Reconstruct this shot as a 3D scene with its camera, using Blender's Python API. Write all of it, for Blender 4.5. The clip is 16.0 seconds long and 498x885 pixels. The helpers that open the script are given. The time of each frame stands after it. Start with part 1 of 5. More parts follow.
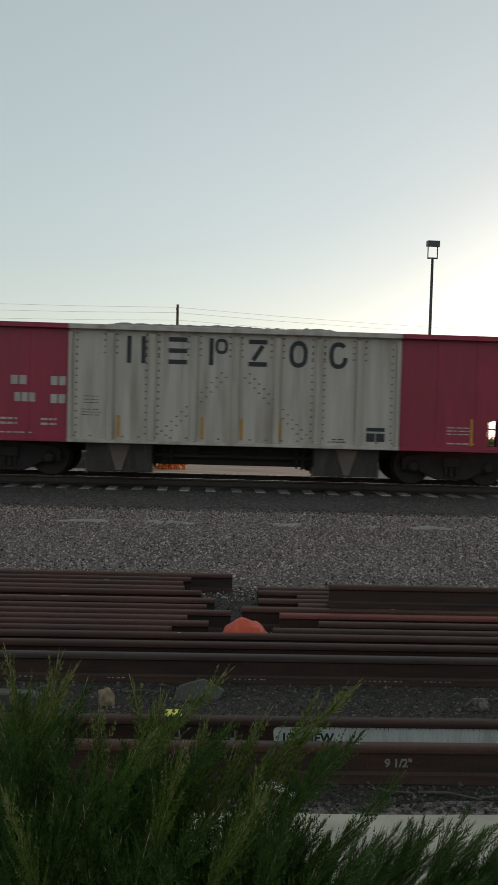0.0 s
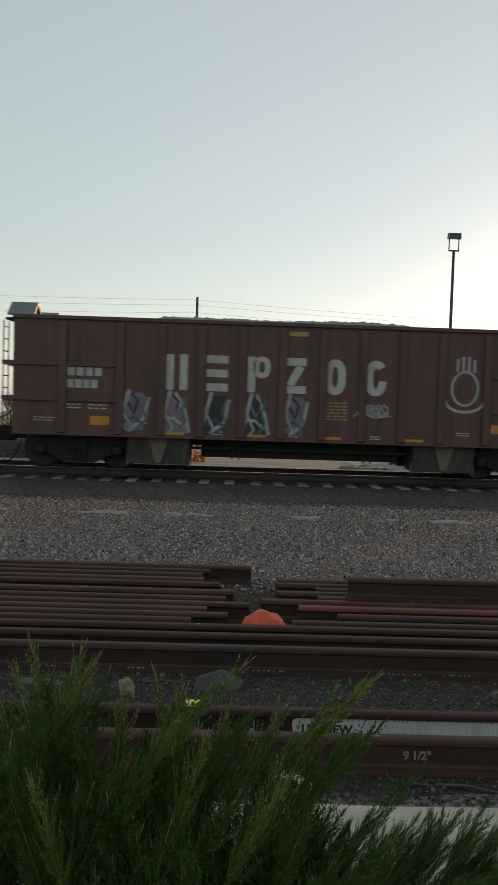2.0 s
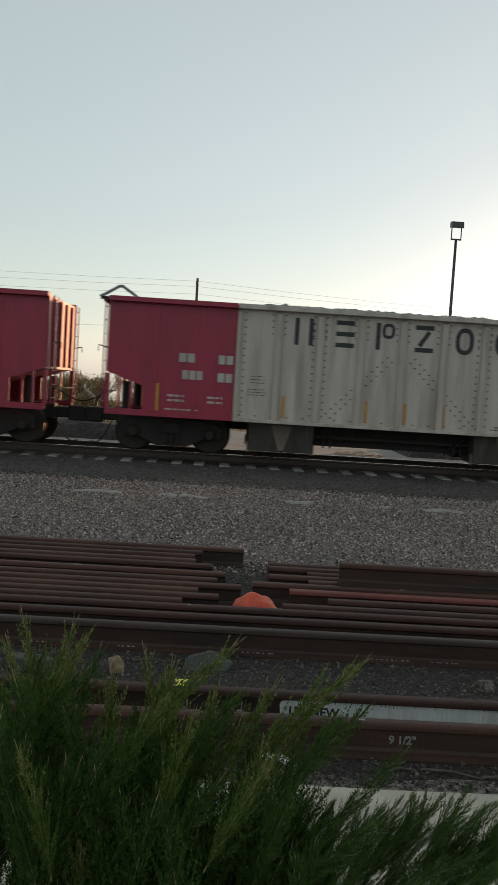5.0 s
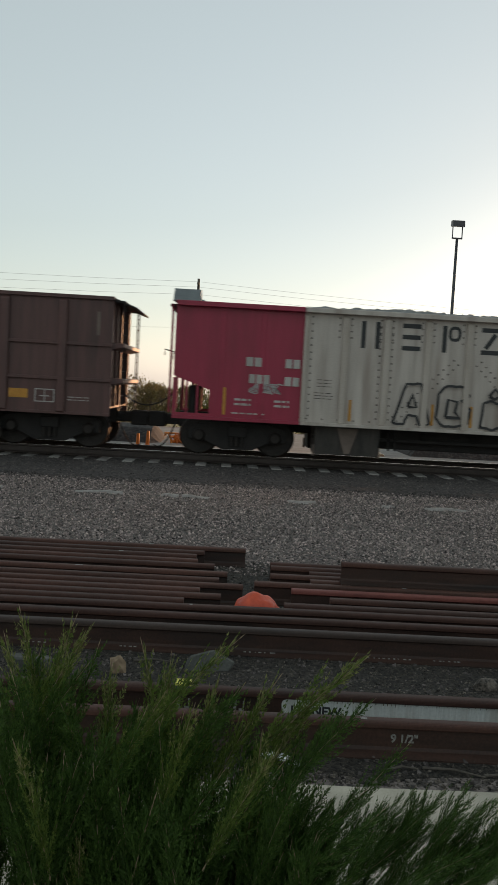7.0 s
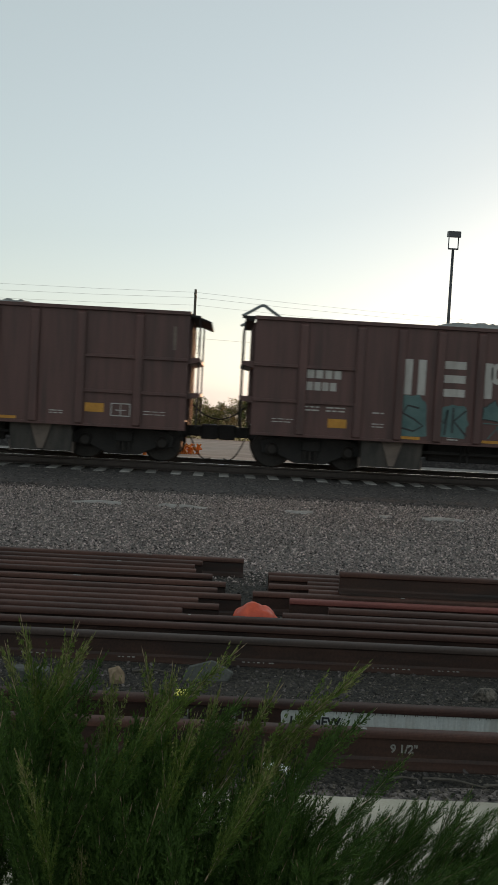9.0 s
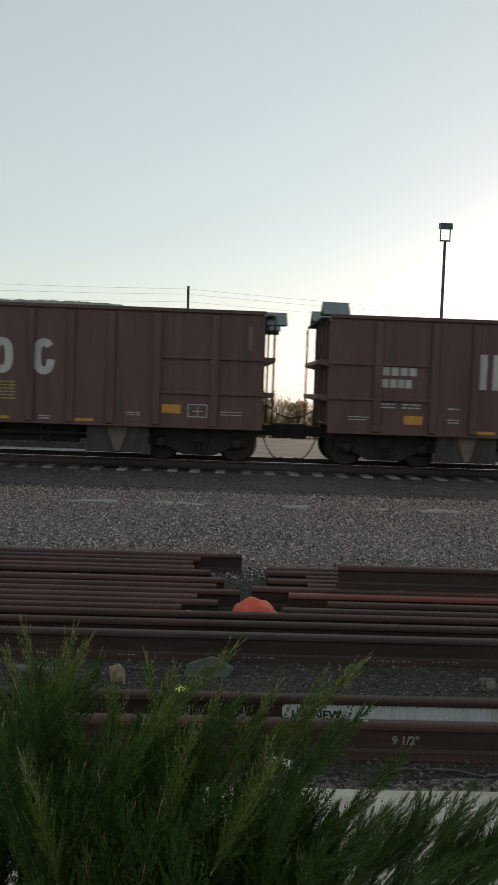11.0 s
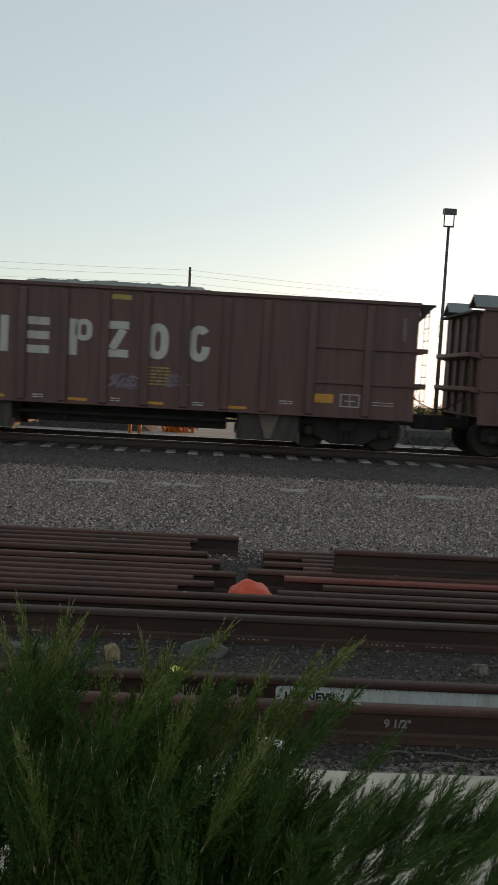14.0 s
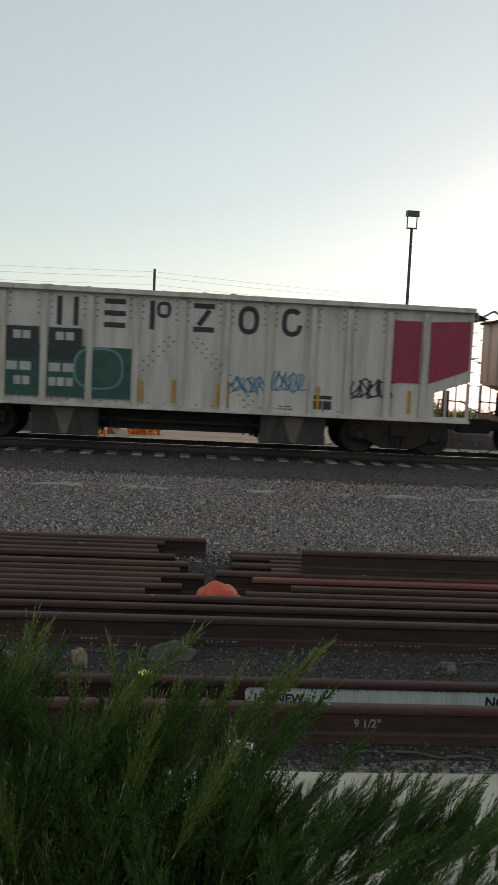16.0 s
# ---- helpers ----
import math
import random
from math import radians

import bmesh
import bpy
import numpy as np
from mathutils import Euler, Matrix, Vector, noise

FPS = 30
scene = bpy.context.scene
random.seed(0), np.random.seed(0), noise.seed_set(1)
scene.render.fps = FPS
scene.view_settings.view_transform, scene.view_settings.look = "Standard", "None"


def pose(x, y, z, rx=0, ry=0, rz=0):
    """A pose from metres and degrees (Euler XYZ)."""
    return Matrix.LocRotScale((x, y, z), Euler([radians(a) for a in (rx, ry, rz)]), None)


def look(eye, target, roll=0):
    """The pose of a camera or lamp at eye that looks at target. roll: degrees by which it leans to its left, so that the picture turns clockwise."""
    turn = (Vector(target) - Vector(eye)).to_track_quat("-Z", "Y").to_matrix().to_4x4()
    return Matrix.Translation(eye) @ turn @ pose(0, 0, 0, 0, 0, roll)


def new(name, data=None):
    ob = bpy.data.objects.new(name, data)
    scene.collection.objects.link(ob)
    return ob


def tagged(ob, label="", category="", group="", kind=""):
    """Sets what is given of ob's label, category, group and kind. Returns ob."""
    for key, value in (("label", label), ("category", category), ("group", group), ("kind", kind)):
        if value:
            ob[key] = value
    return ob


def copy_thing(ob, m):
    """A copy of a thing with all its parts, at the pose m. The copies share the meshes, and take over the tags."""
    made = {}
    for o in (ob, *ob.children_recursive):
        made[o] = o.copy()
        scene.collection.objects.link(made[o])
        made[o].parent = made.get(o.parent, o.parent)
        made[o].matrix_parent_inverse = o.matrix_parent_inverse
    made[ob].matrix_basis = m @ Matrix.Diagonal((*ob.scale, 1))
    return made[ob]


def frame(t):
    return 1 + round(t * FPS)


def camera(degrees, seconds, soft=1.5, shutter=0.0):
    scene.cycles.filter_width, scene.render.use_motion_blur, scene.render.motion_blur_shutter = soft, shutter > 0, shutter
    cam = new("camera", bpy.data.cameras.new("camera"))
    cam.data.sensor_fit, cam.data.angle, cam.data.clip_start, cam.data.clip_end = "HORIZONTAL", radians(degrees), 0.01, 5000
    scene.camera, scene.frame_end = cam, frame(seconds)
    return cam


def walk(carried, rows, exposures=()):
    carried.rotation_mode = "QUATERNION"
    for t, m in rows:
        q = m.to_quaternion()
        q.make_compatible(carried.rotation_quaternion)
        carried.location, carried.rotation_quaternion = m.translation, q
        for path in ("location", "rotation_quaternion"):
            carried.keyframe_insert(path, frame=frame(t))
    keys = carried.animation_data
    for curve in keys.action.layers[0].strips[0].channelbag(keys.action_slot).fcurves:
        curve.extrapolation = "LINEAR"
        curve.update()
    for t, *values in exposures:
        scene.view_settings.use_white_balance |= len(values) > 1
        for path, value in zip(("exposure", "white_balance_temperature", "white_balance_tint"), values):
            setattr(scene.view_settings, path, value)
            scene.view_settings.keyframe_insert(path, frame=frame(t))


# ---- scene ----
# ---- camera ----
cam = camera(32.3, 16.0, soft=1.35, shutter=0.12)
PATH = [
    (0.0, 0.011, 0.015, 1.853, -2.27, -1.61, -2.39),
    (0.5, 0.016, 0.014, 1.851, -2.36, -1.53, -2.48),
    (1.0, 0.013, 0.008, 1.851, -2.36, -1.68, -1.99),
    (1.5, 0.000, 0.000, 1.850, -2.10, -1.68, -0.90),
    (2.0, 0.003, 0.005, 1.849, -2.78, -1.83, -1.12),
    (2.5, 0.006, 0.002, 1.848, -2.92, -2.34, -1.14),
    (3.0, 0.003, 0.006, 1.842, -2.95, -2.66, -1.19),
    (3.5, -0.002, -0.006, 1.848, -2.68, -3.16, -1.48),
    (4.0, -0.000, -0.002, 1.848, -3.15, -3.53, -1.33),
    (6.5, 0.010, -0.011, 1.850, -4.09, -3.35, -1.18),
    (7.0, 0.014, -0.003, 1.843, -3.87, -3.19, -1.17),
    (7.5, 0.004, -0.002, 1.846, -3.84, -3.27, -1.42),
    (8.0, 0.014, -0.004, 1.839, -4.34, -3.22, -1.16),
    (8.5, 0.002, 0.000, 1.844, -4.42, -3.22, -1.24),
    (9.0, 0.004, -0.007, 1.840, -3.18, -3.12, -1.38),
    (9.5, 0.002, -0.010, 1.840, -3.74, -2.66, -1.59),
    (12.0, 0.002, 0.004, 1.831, -3.28, -1.98, -1.74),
    (12.5, 0.010, 0.014, 1.828, -5.31, -2.45, -1.67),
    (13.0, 0.005, 0.010, 1.836, -5.50, -2.94, -2.22),
    (13.5, 0.003, 0.002, 1.838, -4.68, -3.25, -2.36),
    (14.0, 0.004, -0.007, 1.835, -4.58, -3.11, -1.73),
    (14.5, -0.013, 0.007, 1.826, -4.18, -3.92, -1.97),
    (15.0, -0.004, 0.004, 1.826, -4.19, -3.86, -2.66),
    (15.5, -0.005, -0.000, 1.825, -4.28, -3.20, -3.56),
    (16.0, -0.000, 0.013, 1.829, -4.35, -2.80, -4.01),
]
walk(cam, [(t, pose(x, y, z, 90 + p, r, w)) for t, x, y, z, p, r, w in PATH], [(0.0, 1.11, 6550, 15), (3.0, 1.19, 6550, 15), (6.0, 1.21, 6550, 15), (9.0, 1.28, 6550, 15), (16.0, 1.28, 6550, 15)])

# ---- light ----
SUN_AZ, SUN_EL = 35.0, 3.0          # degrees to the right of straight ahead, degrees above the horizon
world = bpy.data.worlds.new("world")
scene.world = world
world.use_nodes = True
wn = world.node_tree.nodes
sky = wn.new("ShaderNodeTexSky")
sky.sky_type = "NISHITA"
sky.sun_disc = False
sky.sun_elevation, sky.sun_rotation = radians(SUN_EL), radians(SUN_AZ)
sky.altitude, sky.air_density, sky.dust_density, sky.ozone_density = 200, 1.0, 0.9, 1.9
wn["Background"].inputs["Strength"].default_value = 0.141
haze = wn.new("ShaderNodeHueSaturation")      # thin high haze pales the sky
haze.inputs["Saturation"].default_value = 0.48
world.node_tree.links.new(sky.outputs[0], haze.inputs["Color"])
veil = wn.new("ShaderNodeMix")                # the same thin cloud all over evens the sky out
veil.data_type = "RGBA"
veil.inputs[0].default_value, veil.inputs[7].default_value = 0.40, (1.97, 2.44, 2.25, 1)
world.node_tree.links.new(haze.outputs[0], veil.inputs[6])
world.node_tree.links.new(veil.outputs[2], wn["Background"].inputs["Color"])
sun_lamp = bpy.data.lights.new("sun", "SUN")
sun_lamp.energy, sun_lamp.angle, sun_lamp.color = 1.8, radians(1.6), (1.0, 0.52, 0.24)
sun_ob = new("sun", sun_lamp)
sun_dir = Vector((math.sin(radians(SUN_AZ)) * math.cos(radians(SUN_EL)), math.cos(radians(SUN_AZ)) * math.cos(radians(SUN_EL)), math.sin(radians(SUN_EL))))
sun_ob.matrix_world = look(sun_dir * 200, (0, 0, 0))


# ---- materials ----
def mat(name, a, b, scale=4.0, rough=0.7, metal=0.0, bump=0.2, fine=60.0, stretch=(1, 1, 1), contrast=(0.35, 0.65), island=0.0, obrand=0.0, dirt=None, dirt_amount=0.0, dirt_scale=1.2, spec=0.5):
    """A surface between two colours by a coarse and a fine noise, with grain, relief and stains."""
    m = bpy.data.materials.new(name)
    m.use_nodes = True
    nt = m.node_tree
    n, l = nt.nodes, nt.links
    p = n["Principled BSDF"]
    p.inputs["Specular IOR Level"].default_value = spec
    tc, mp = n.new("ShaderNodeTexCoord"), n.new("ShaderNodeMapping")
    mp.inputs["Scale"].default_value = stretch
    l.new(tc.outputs["Object"], mp.inputs["Vector"])
    n1, n2 = n.new("ShaderNodeTexNoise"), n.new("ShaderNodeTexNoise")
    n1.inputs["Scale"].default_value, n1.inputs["Detail"].default_value = scale, 6
    n2.inputs["Scale"].default_value, n2.inputs["Detail"].default_value = fine, 3
    l.new(mp.outputs[0], n1.inputs["Vector"]), l.new(tc.outputs["Object"], n2.inputs["Vector"])
    add = n.new("ShaderNodeMix")
    add.inputs[0].default_value = 0.4
    l.new(n1.outputs["Fac"], add.inputs[2]), l.new(n2.outputs["Fac"], add.inputs[3])
    ramp = n.new("ShaderNodeValToRGB")
    ramp.color_ramp.elements[0].position, ramp.color_ramp.elements[1].position = contrast
    ramp.color_ramp.elements[0].color, ramp.color_ramp.elements[1].color = (*a, 1), (*b, 1)
    l.new(add.outputs[0], ramp.inputs[0])
    col = ramp.outputs[0]
    if dirt:
        n3 = n.new("ShaderNodeTexNoise")
        n3.inputs["Scale"].default_value, n3.inputs["Detail"].default_value = dirt_scale, 8
        l.new(mp.outputs[0], n3.inputs["Vector"])
        r3 = n.new("ShaderNodeMapRange")
        r3.inputs[1].default_value, r3.inputs[2].default_value, r3.inputs[4].default_value = 0.48, 0.72, dirt_amount
        l.new(n3.outputs["Fac"], r3.inputs[0])
        mx = n.new("ShaderNodeMix")
        mx.data_type = "RGBA"
        l.new(r3.outputs[0], mx.inputs[0]), l.new(col, mx.inputs[6])
        mx.inputs[7].default_value = (*dirt, 1)
        col = mx.outputs[2]
    if island or obrand:
        src = n.new("ShaderNodeNewGeometry").outputs["Random Per Island"] if island else n.new("ShaderNodeObjectInfo").outputs["Random"]
        k = island or obrand
        r4 = n.new("ShaderNodeMapRange")
        r4.inputs[3].default_value, r4.inputs[4].default_value = 1 - k, 1 + k
        l.new(src, r4.inputs[0])
        hsv = n.new("ShaderNodeHueSaturation")
        l.new(r4.outputs[0], hsv.inputs["Value"]), l.new(col, hsv.inputs["Color"])
        col = hsv.outputs[0]
    l.new(col, p.inputs["Base Color"])
    p.inputs["Metallic"].default_value = metal
    rr = n.new("ShaderNodeMapRange")
    rr.inputs[3].default_value, rr.inputs[4].default_value = max(0.05, rough - 0.12), min(1, rough + 0.12)
    l.new(n1.outputs["Fac"], rr.inputs[0]), l.new(rr.outputs[0], p.inputs["Roughness"])
    if bump:
        bp = n.new("ShaderNodeBump")
        bp.inputs["Strength"].default_value, bp.inputs["Distance"].default_value = bump, 0.01
        l.new(add.outputs[0], bp.inputs["Height"]), l.new(bp.outputs[0], p.inputs["Normal"])
    return m


def gravel_mat(name, dark, light, cell=26.0, patch=0.5, tint=(0.2, 0.16, 0.12)):
    """Crushed stone: cells of differing greys with gaps between them, in patches."""
    m = bpy.data.materials.new(name)
    m.use_nodes = True
    n, l = m.node_tree.nodes, m.node_tree.links
    p = n["Principled BSDF"]
    p.inputs["Roughness"].default_value = 0.9
    tc = n.new("ShaderNodeTexCoord")
    v1, v2 = n.new("ShaderNodeTexVoronoi"), n.new("ShaderNodeTexVoronoi")
    v2.feature = "DISTANCE_TO_EDGE"
    for v in (v1, v2):
        v.inputs["Scale"].default_value = cell
        l.new(tc.outputs["Object"], v.inputs["Vector"])
    bw = n.new("ShaderNodeRGBToBW")
    l.new(v1.outputs["Color"], bw.inputs[0])
    ramp = n.new("ShaderNodeValToRGB")
    ramp.color_ramp.elements[0].color, ramp.color_ramp.elements[1].color = (*dark, 1), (*light, 1)
    ramp.color_ramp.elements[0].position, ramp.color_ramp.elements[1].position = 0.25, 0.8
    l.new(bw.outputs[0], ramp.inputs[0])
    gap = n.new("ShaderNodeMapRange")
    gap.inputs[2].default_value, gap.inputs[3].default_value = 0.012 * 26 / cell * 4, 0.25
    l.new(v2.outputs["Distance"], gap.inputs[0])
    ns = n.new("ShaderNodeTexNoise")
    ns.inputs["Scale"].default_value, ns.inputs["Detail"].default_value = patch, 5
    l.new(tc.outputs["Object"], ns.inputs["Vector"])
    pr = n.new("ShaderNodeMapRange")
    pr.inputs[1].default_value, pr.inputs[2].default_value, pr.inputs[3].default_value, pr.inputs[4].default_value = 0.3, 0.7, 0.7, 1.2
    l.new(ns.outputs["Fac"], pr.inputs[0])
    mul = n.new("ShaderNodeMath")
    mul.operation = "MULTIPLY"
    l.new(gap.outputs[0], mul.inputs[0]), l.new(pr.outputs[0], mul.inputs[1])
    hsv = n.new("ShaderNodeHueSaturation")
    l.new(mul.outputs[0], hsv.inputs["Value"]), l.new(ramp.outputs[0], hsv.inputs["Color"])
    mx = n.new("ShaderNodeMix")
    mx.data_type = "RGBA"
    tr = n.new("ShaderNodeMapRange")
    tr.inputs[1].default_value, tr.inputs[2].default_value, tr.inputs[4].default_value = 0.55, 0.75, 0.35
    l.new(ns.outputs["Fac"], tr.inputs[0]), l.new(tr.outputs[0], mx.inputs[0]), l.new(hsv.outputs[0], mx.inputs[6])
    mx.inputs[7].default_value = (*tint, 1)
    l.new(mx.outputs[2], p.inputs["Base Color"])
    bp = n.new("ShaderNodeBump")
    bp.inputs["Strength"].default_value, bp.inputs["Distance"].default_value = 0.9, 0.02
    l.new(v2.outputs["Distance"], bp.inputs["Height"]), l.new(bp.outputs[0], p.inputs["Normal"])
    return m


def leaf_mat(name, a, b, light=0.35):
    m = mat(name, a, b, scale=9, rough=0.6, bump=0, fine=80, island=0.35, spec=0.25)
    n, l = m.node_tree.nodes, m.node_tree.links
    p, out = n["Principled BSDF"], n["Material Output"]
    tr, mx = n.new("ShaderNodeBsdfTranslucent"), n.new("ShaderNodeMixShader")
    mx.inputs[0].default_value = light
    l.new(p.inputs["Base Color"].links[0].from_socket, tr.inputs[0])
    l.new(p.outputs[0], mx.inputs[1]), l.new(tr.outputs[0], mx.inputs[2]), l.new(mx.outputs[0], out.inputs[0])
    return m


STREAK = (5, 5, 0.5)
M_RED = mat("red_paint", (0.27, 0.018, 0.046), (0.37, 0.028, 0.066), 1.4, 0.45, 0, 0.05, 40, (2.5, 2.5, 0.5), dirt=(0.17, 0.022, 0.034), dirt_amount=0.45)
M_GREY = mat("pale_grey_paint", (0.42, 0.372, 0.332), (0.56, 0.502, 0.452), 1.5, 0.5, 0, 0.05, 40, STREAK, dirt=(0.27, 0.215, 0.18), dirt_amount=0.8, dirt_scale=0.8)
M_RIB = mat("stained_grey_rib", (0.375, 0.325, 0.28), (0.505, 0.447, 0.395), 1.5, 0.55, 0, 0.08, 40, STREAK, dirt=(0.25, 0.19, 0.14), dirt_amount=0.5, dirt_scale=1.6)
M_WHITE = mat("off_white_paint", (0.60, 0.545, 0.51), (0.71, 0.65, 0.61), 1.5, 0.5, 0, 0.05, 40, STREAK, dirt=(0.43, 0.34, 0.28), dirt_amount=0.55, dirt_scale=0.9)
M_WORN = mat("worn_white_paint", (0.50, 0.445, 0.41), (0.64, 0.575, 0.535), 1.5, 0.55, 0, 0.06, 40, STREAK, dirt=(0.30, 0.235, 0.195), dirt_amount=0.7, dirt_scale=0.8)
# real rib stains, plus a darker base that puts rib shading into the colour
M_WRIB = mat("stained_white_rib", (0.44, 0.375, 0.325), (0.60, 0.53, 0.48), 1.5, 0.55, 0, 0.08, 40, STREAK, dirt=(0.27, 0.19, 0.13), dirt_amount=0.75, dirt_scale=2.2)
M_BROWN = mat("brown_paint", (0.084, 0.039, 0.035), (0.128, 0.062, 0.055), 1.3, 0.55, 0, 0.06, 40, STREAK, dirt=(0.052, 0.03, 0.028), dirt_amount=0.75)
M_YELLOW = mat("yellow_paint", (0.46, 0.34, 0.085), (0.58, 0.45, 0.14), 1.5, 0.5, 0, 0.05, 40, STREAK, dirt=(0.34, 0.25, 0.11), dirt_amount=0.6)
M_UNDER = mat("grimy_steel", (0.012, 0.011, 0.011), (0.035, 0.03, 0.028), 5, 0.8, 0.1, 0.3, 60)
M_HOPPER = mat("dusty_hopper_steel", (0.035, 0.032, 0.03), (0.075, 0.067, 0.06), 2, 0.8, 0, 0.2, 50, STREAK, dirt=(0.12, 0.10, 0.085), dirt_amount=0.6)
M_GATE = mat("rusty_dust", (0.13, 0.10, 0.085), (0.2, 0.155, 0.13), 4, 0.9, 0, 0.2, 60)
M_WHEEL = mat("wheel_steel", (0.02, 0.018, 0.017), (0.05, 0.042, 0.038), 6, 0.6, 0.6, 0.2, 60)
M_DARKRIVET = mat("dark_rivet", (0.06, 0.05, 0.045), (0.12, 0.1, 0.09), 20, 0.7, 0.2, 0.1)
M_HOOD = mat("galvanised_sheet", (0.11, 0.125, 0.13), (0.19, 0.21, 0.215), 3, 0.4, 0.4, 0.1, 50)
M_BLACK = mat("black_lettering", (0.018, 0.02, 0.022), (0.035, 0.038, 0.04), 8, 0.6, 0, 0.05)
M_WLET = mat("white_lettering", (0.40, 0.38, 0.355), (0.53, 0.505, 0.475), 6, 0.6, 0, 0.05, 60, (3, 3, 0.6), dirt=(0.24, 0.2, 0.18), dirt_amount=0.55)
M_ORANGE = mat("orange_reflector", (0.42, 0.185, 0.02), (0.57, 0.27, 0.035), 9, 0.4, 0, 0.02)
M_STENCIL = mat("faint_stencil", (0.30, 0.22, 0.06), (0.4, 0.3, 0.08), 9, 0.6, 0, 0.02)
M_RAIL = mat("rusty_rail", (0.028, 0.0138, 0.0098), (0.066, 0.031, 0.0215), 7, 0.62, 0.0, 0.25, 70, (0.4, 3, 3), dirt=(0.02, 0.0155, 0.014), dirt_amount=0.85, dirt_scale=3, spec=0.4)
M_RAILHEAD = mat("worn_rail_head", (0.042, 0.0185, 0.0135), (0.094, 0.04, 0.029), 7, 0.62, 0.0, 0.18, 70, (0.3, 3, 3), dirt=(0.04, 0.025, 0.02), dirt_amount=0.85, dirt_scale=2, obrand=0.3, spec=0.33)
M_SOIL = gravel_mat("brown_soil_gravel", (0.0125, 0.0098, 0.0075), (0.055, 0.045, 0.036), 55, 1.5, (0.028, 0.0225, 0.018))
M_NSTONE = mat("dusty_stone", (0.021, 0.0175, 0.0145), (0.21, 0.176, 0.145), 14, 0.9, 0, 0.2, 80, contrast=(0.42, 0.78), island=0.8)
M_RAILRED = mat("red_primed_rail", (0.145, 0.0382, 0.0315), (0.221, 0.0638, 0.049), 7, 0.6, 0.1, 0.2, 70, (0.4, 3, 3))
M_RAILPALE = mat("whitewashed_web", (0.56, 0.58, 0.55), (0.74, 0.76, 0.73), 9, 0.7, 0, 0.1, 70, (9, 1, 0.7), dirt=(0.34, 0.30, 0.24), dirt_amount=0.5)
M_TRACKRAIL = mat("track_rail", (0.03, 0.022, 0.018), (0.06, 0.045, 0.04), 7, 0.6, 0.3, 0.2, 70)
M_RAILTOP = mat("polished_railhead", (0.35, 0.34, 0.33), (0.5, 0.49, 0.48), 9, 0.28, 1.0, 0.03)
M_TIE = mat("weathered_tie", (0.20, 0.185, 0.17), (0.36, 0.34, 0.32), 8, 0.9, 0, 0.3, 60, (1, 3, 1), obrand=0.3)
M_CONC = mat("pale_concrete", (0.35, 0.315, 0.25), (0.51, 0.468, 0.375), 3, 0.9, 0, 0.2, 80, dirt=(0.25, 0.225, 0.185), dirt_amount=0.6, dirt_scale=2.5)
M_GROUND = gravel_mat("grey_gravel", (0.045, 0.037, 0.034), (0.27, 0.222, 0.20), 42, 0.5, (0.1, 0.085, 0.078))
M_BALLAST = gravel_mat("dark_ballast", (0.028, 0.0235, 0.0225), (0.115, 0.098, 0.092), 24, 0.4, (0.06, 0.052, 0.048))
# dark filler colour for the added banks behind the track
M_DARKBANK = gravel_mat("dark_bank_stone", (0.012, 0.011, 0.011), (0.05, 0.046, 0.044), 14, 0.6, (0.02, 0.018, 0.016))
M_STONE = mat("gravel_stone", (0.066, 0.052, 0.048), (0.46, 0.368, 0.338), 14, 0.9, 0, 0.2, 80, island=0.88)
M_PLANK = mat("bleached_plank", (0.32, 0.295, 0.275), (0.48, 0.45, 0.425), 8, 0.9, 0, 0.2, 60, (1, 5, 1))
M_RAILDARK = mat("dark_worn_rail_head", (0.028, 0.0175, 0.0145), (0.06, 0.038, 0.031), 7, 0.6, 0.0, 0.18, 70, (0.3, 3, 3), spec=0.38)
M_DSTONE = mat("ballast_stone", (0.034, 0.0285, 0.027), (0.15, 0.126, 0.118), 14, 0.9, 0, 0.2, 80, island=0.75)
M_LOAD = mat("ballast_load_stone", (0.13, 0.13, 0.125), (0.26, 0.26, 0.25), 7, 0.95, 0, 0.25, 30)
M_PAVE = mat("pale_yard_surface", (0.105, 0.102, 0.0957), (0.285, 0.277, 0.261), 0.8, 0.95, 0, 0.2, 30, (0.5, 2.5, 1), dirt=(0.22, 0.2, 0.17), dirt_amount=0.6)
M_GRASS = mat("dry_grass", (0.10, 0.095, 0.03), (0.20, 0.17, 0.06), 0.6, 0.95, 0, 0.4, 8, dirt=(0.07, 0.09, 0.025), dirt_amount=0.8)
M_LEAF = leaf_mat("juniper_green", (0.030, 0.070, 0.014), (0.086, 0.152, 0.031))
M_TIP = leaf_mat("juniper_tip", (0.058, 0.112, 0.019), (0.15, 0.195, 0.042))
M_TWIG = mat("juniper_twig", (0.22, 0.155, 0.095), (0.38, 0.29, 0.19), 20, 0.8, 0, 0.1)
M_SPROUT = leaf_mat("juniper_sprout", (0.115, 0.145, 0.042), (0.26, 0.255, 0.10))
M_BARK = mat("shrub_bark", (0.06, 0.045, 0.03), (0.13, 0.09, 0.06), 12, 0.9, 0, 0.5, 60, (3, 3, 0.5))
M_TREELEAF = leaf_mat("autumn_leaf", (0.10, 0.085, 0.03), (0.22, 0.16, 0.06), 0.3)
M_TREEGREEN = leaf_mat("olive_leaf", (0.06, 0.075, 0.02), (0.13, 0.13, 0.04), 0.3)
M_POLEM = mat("lamp_pole_steel", (0.05, 0.05, 0.055), (0.09, 0.09, 0.095), 3, 0.5, 0.5, 0.05)
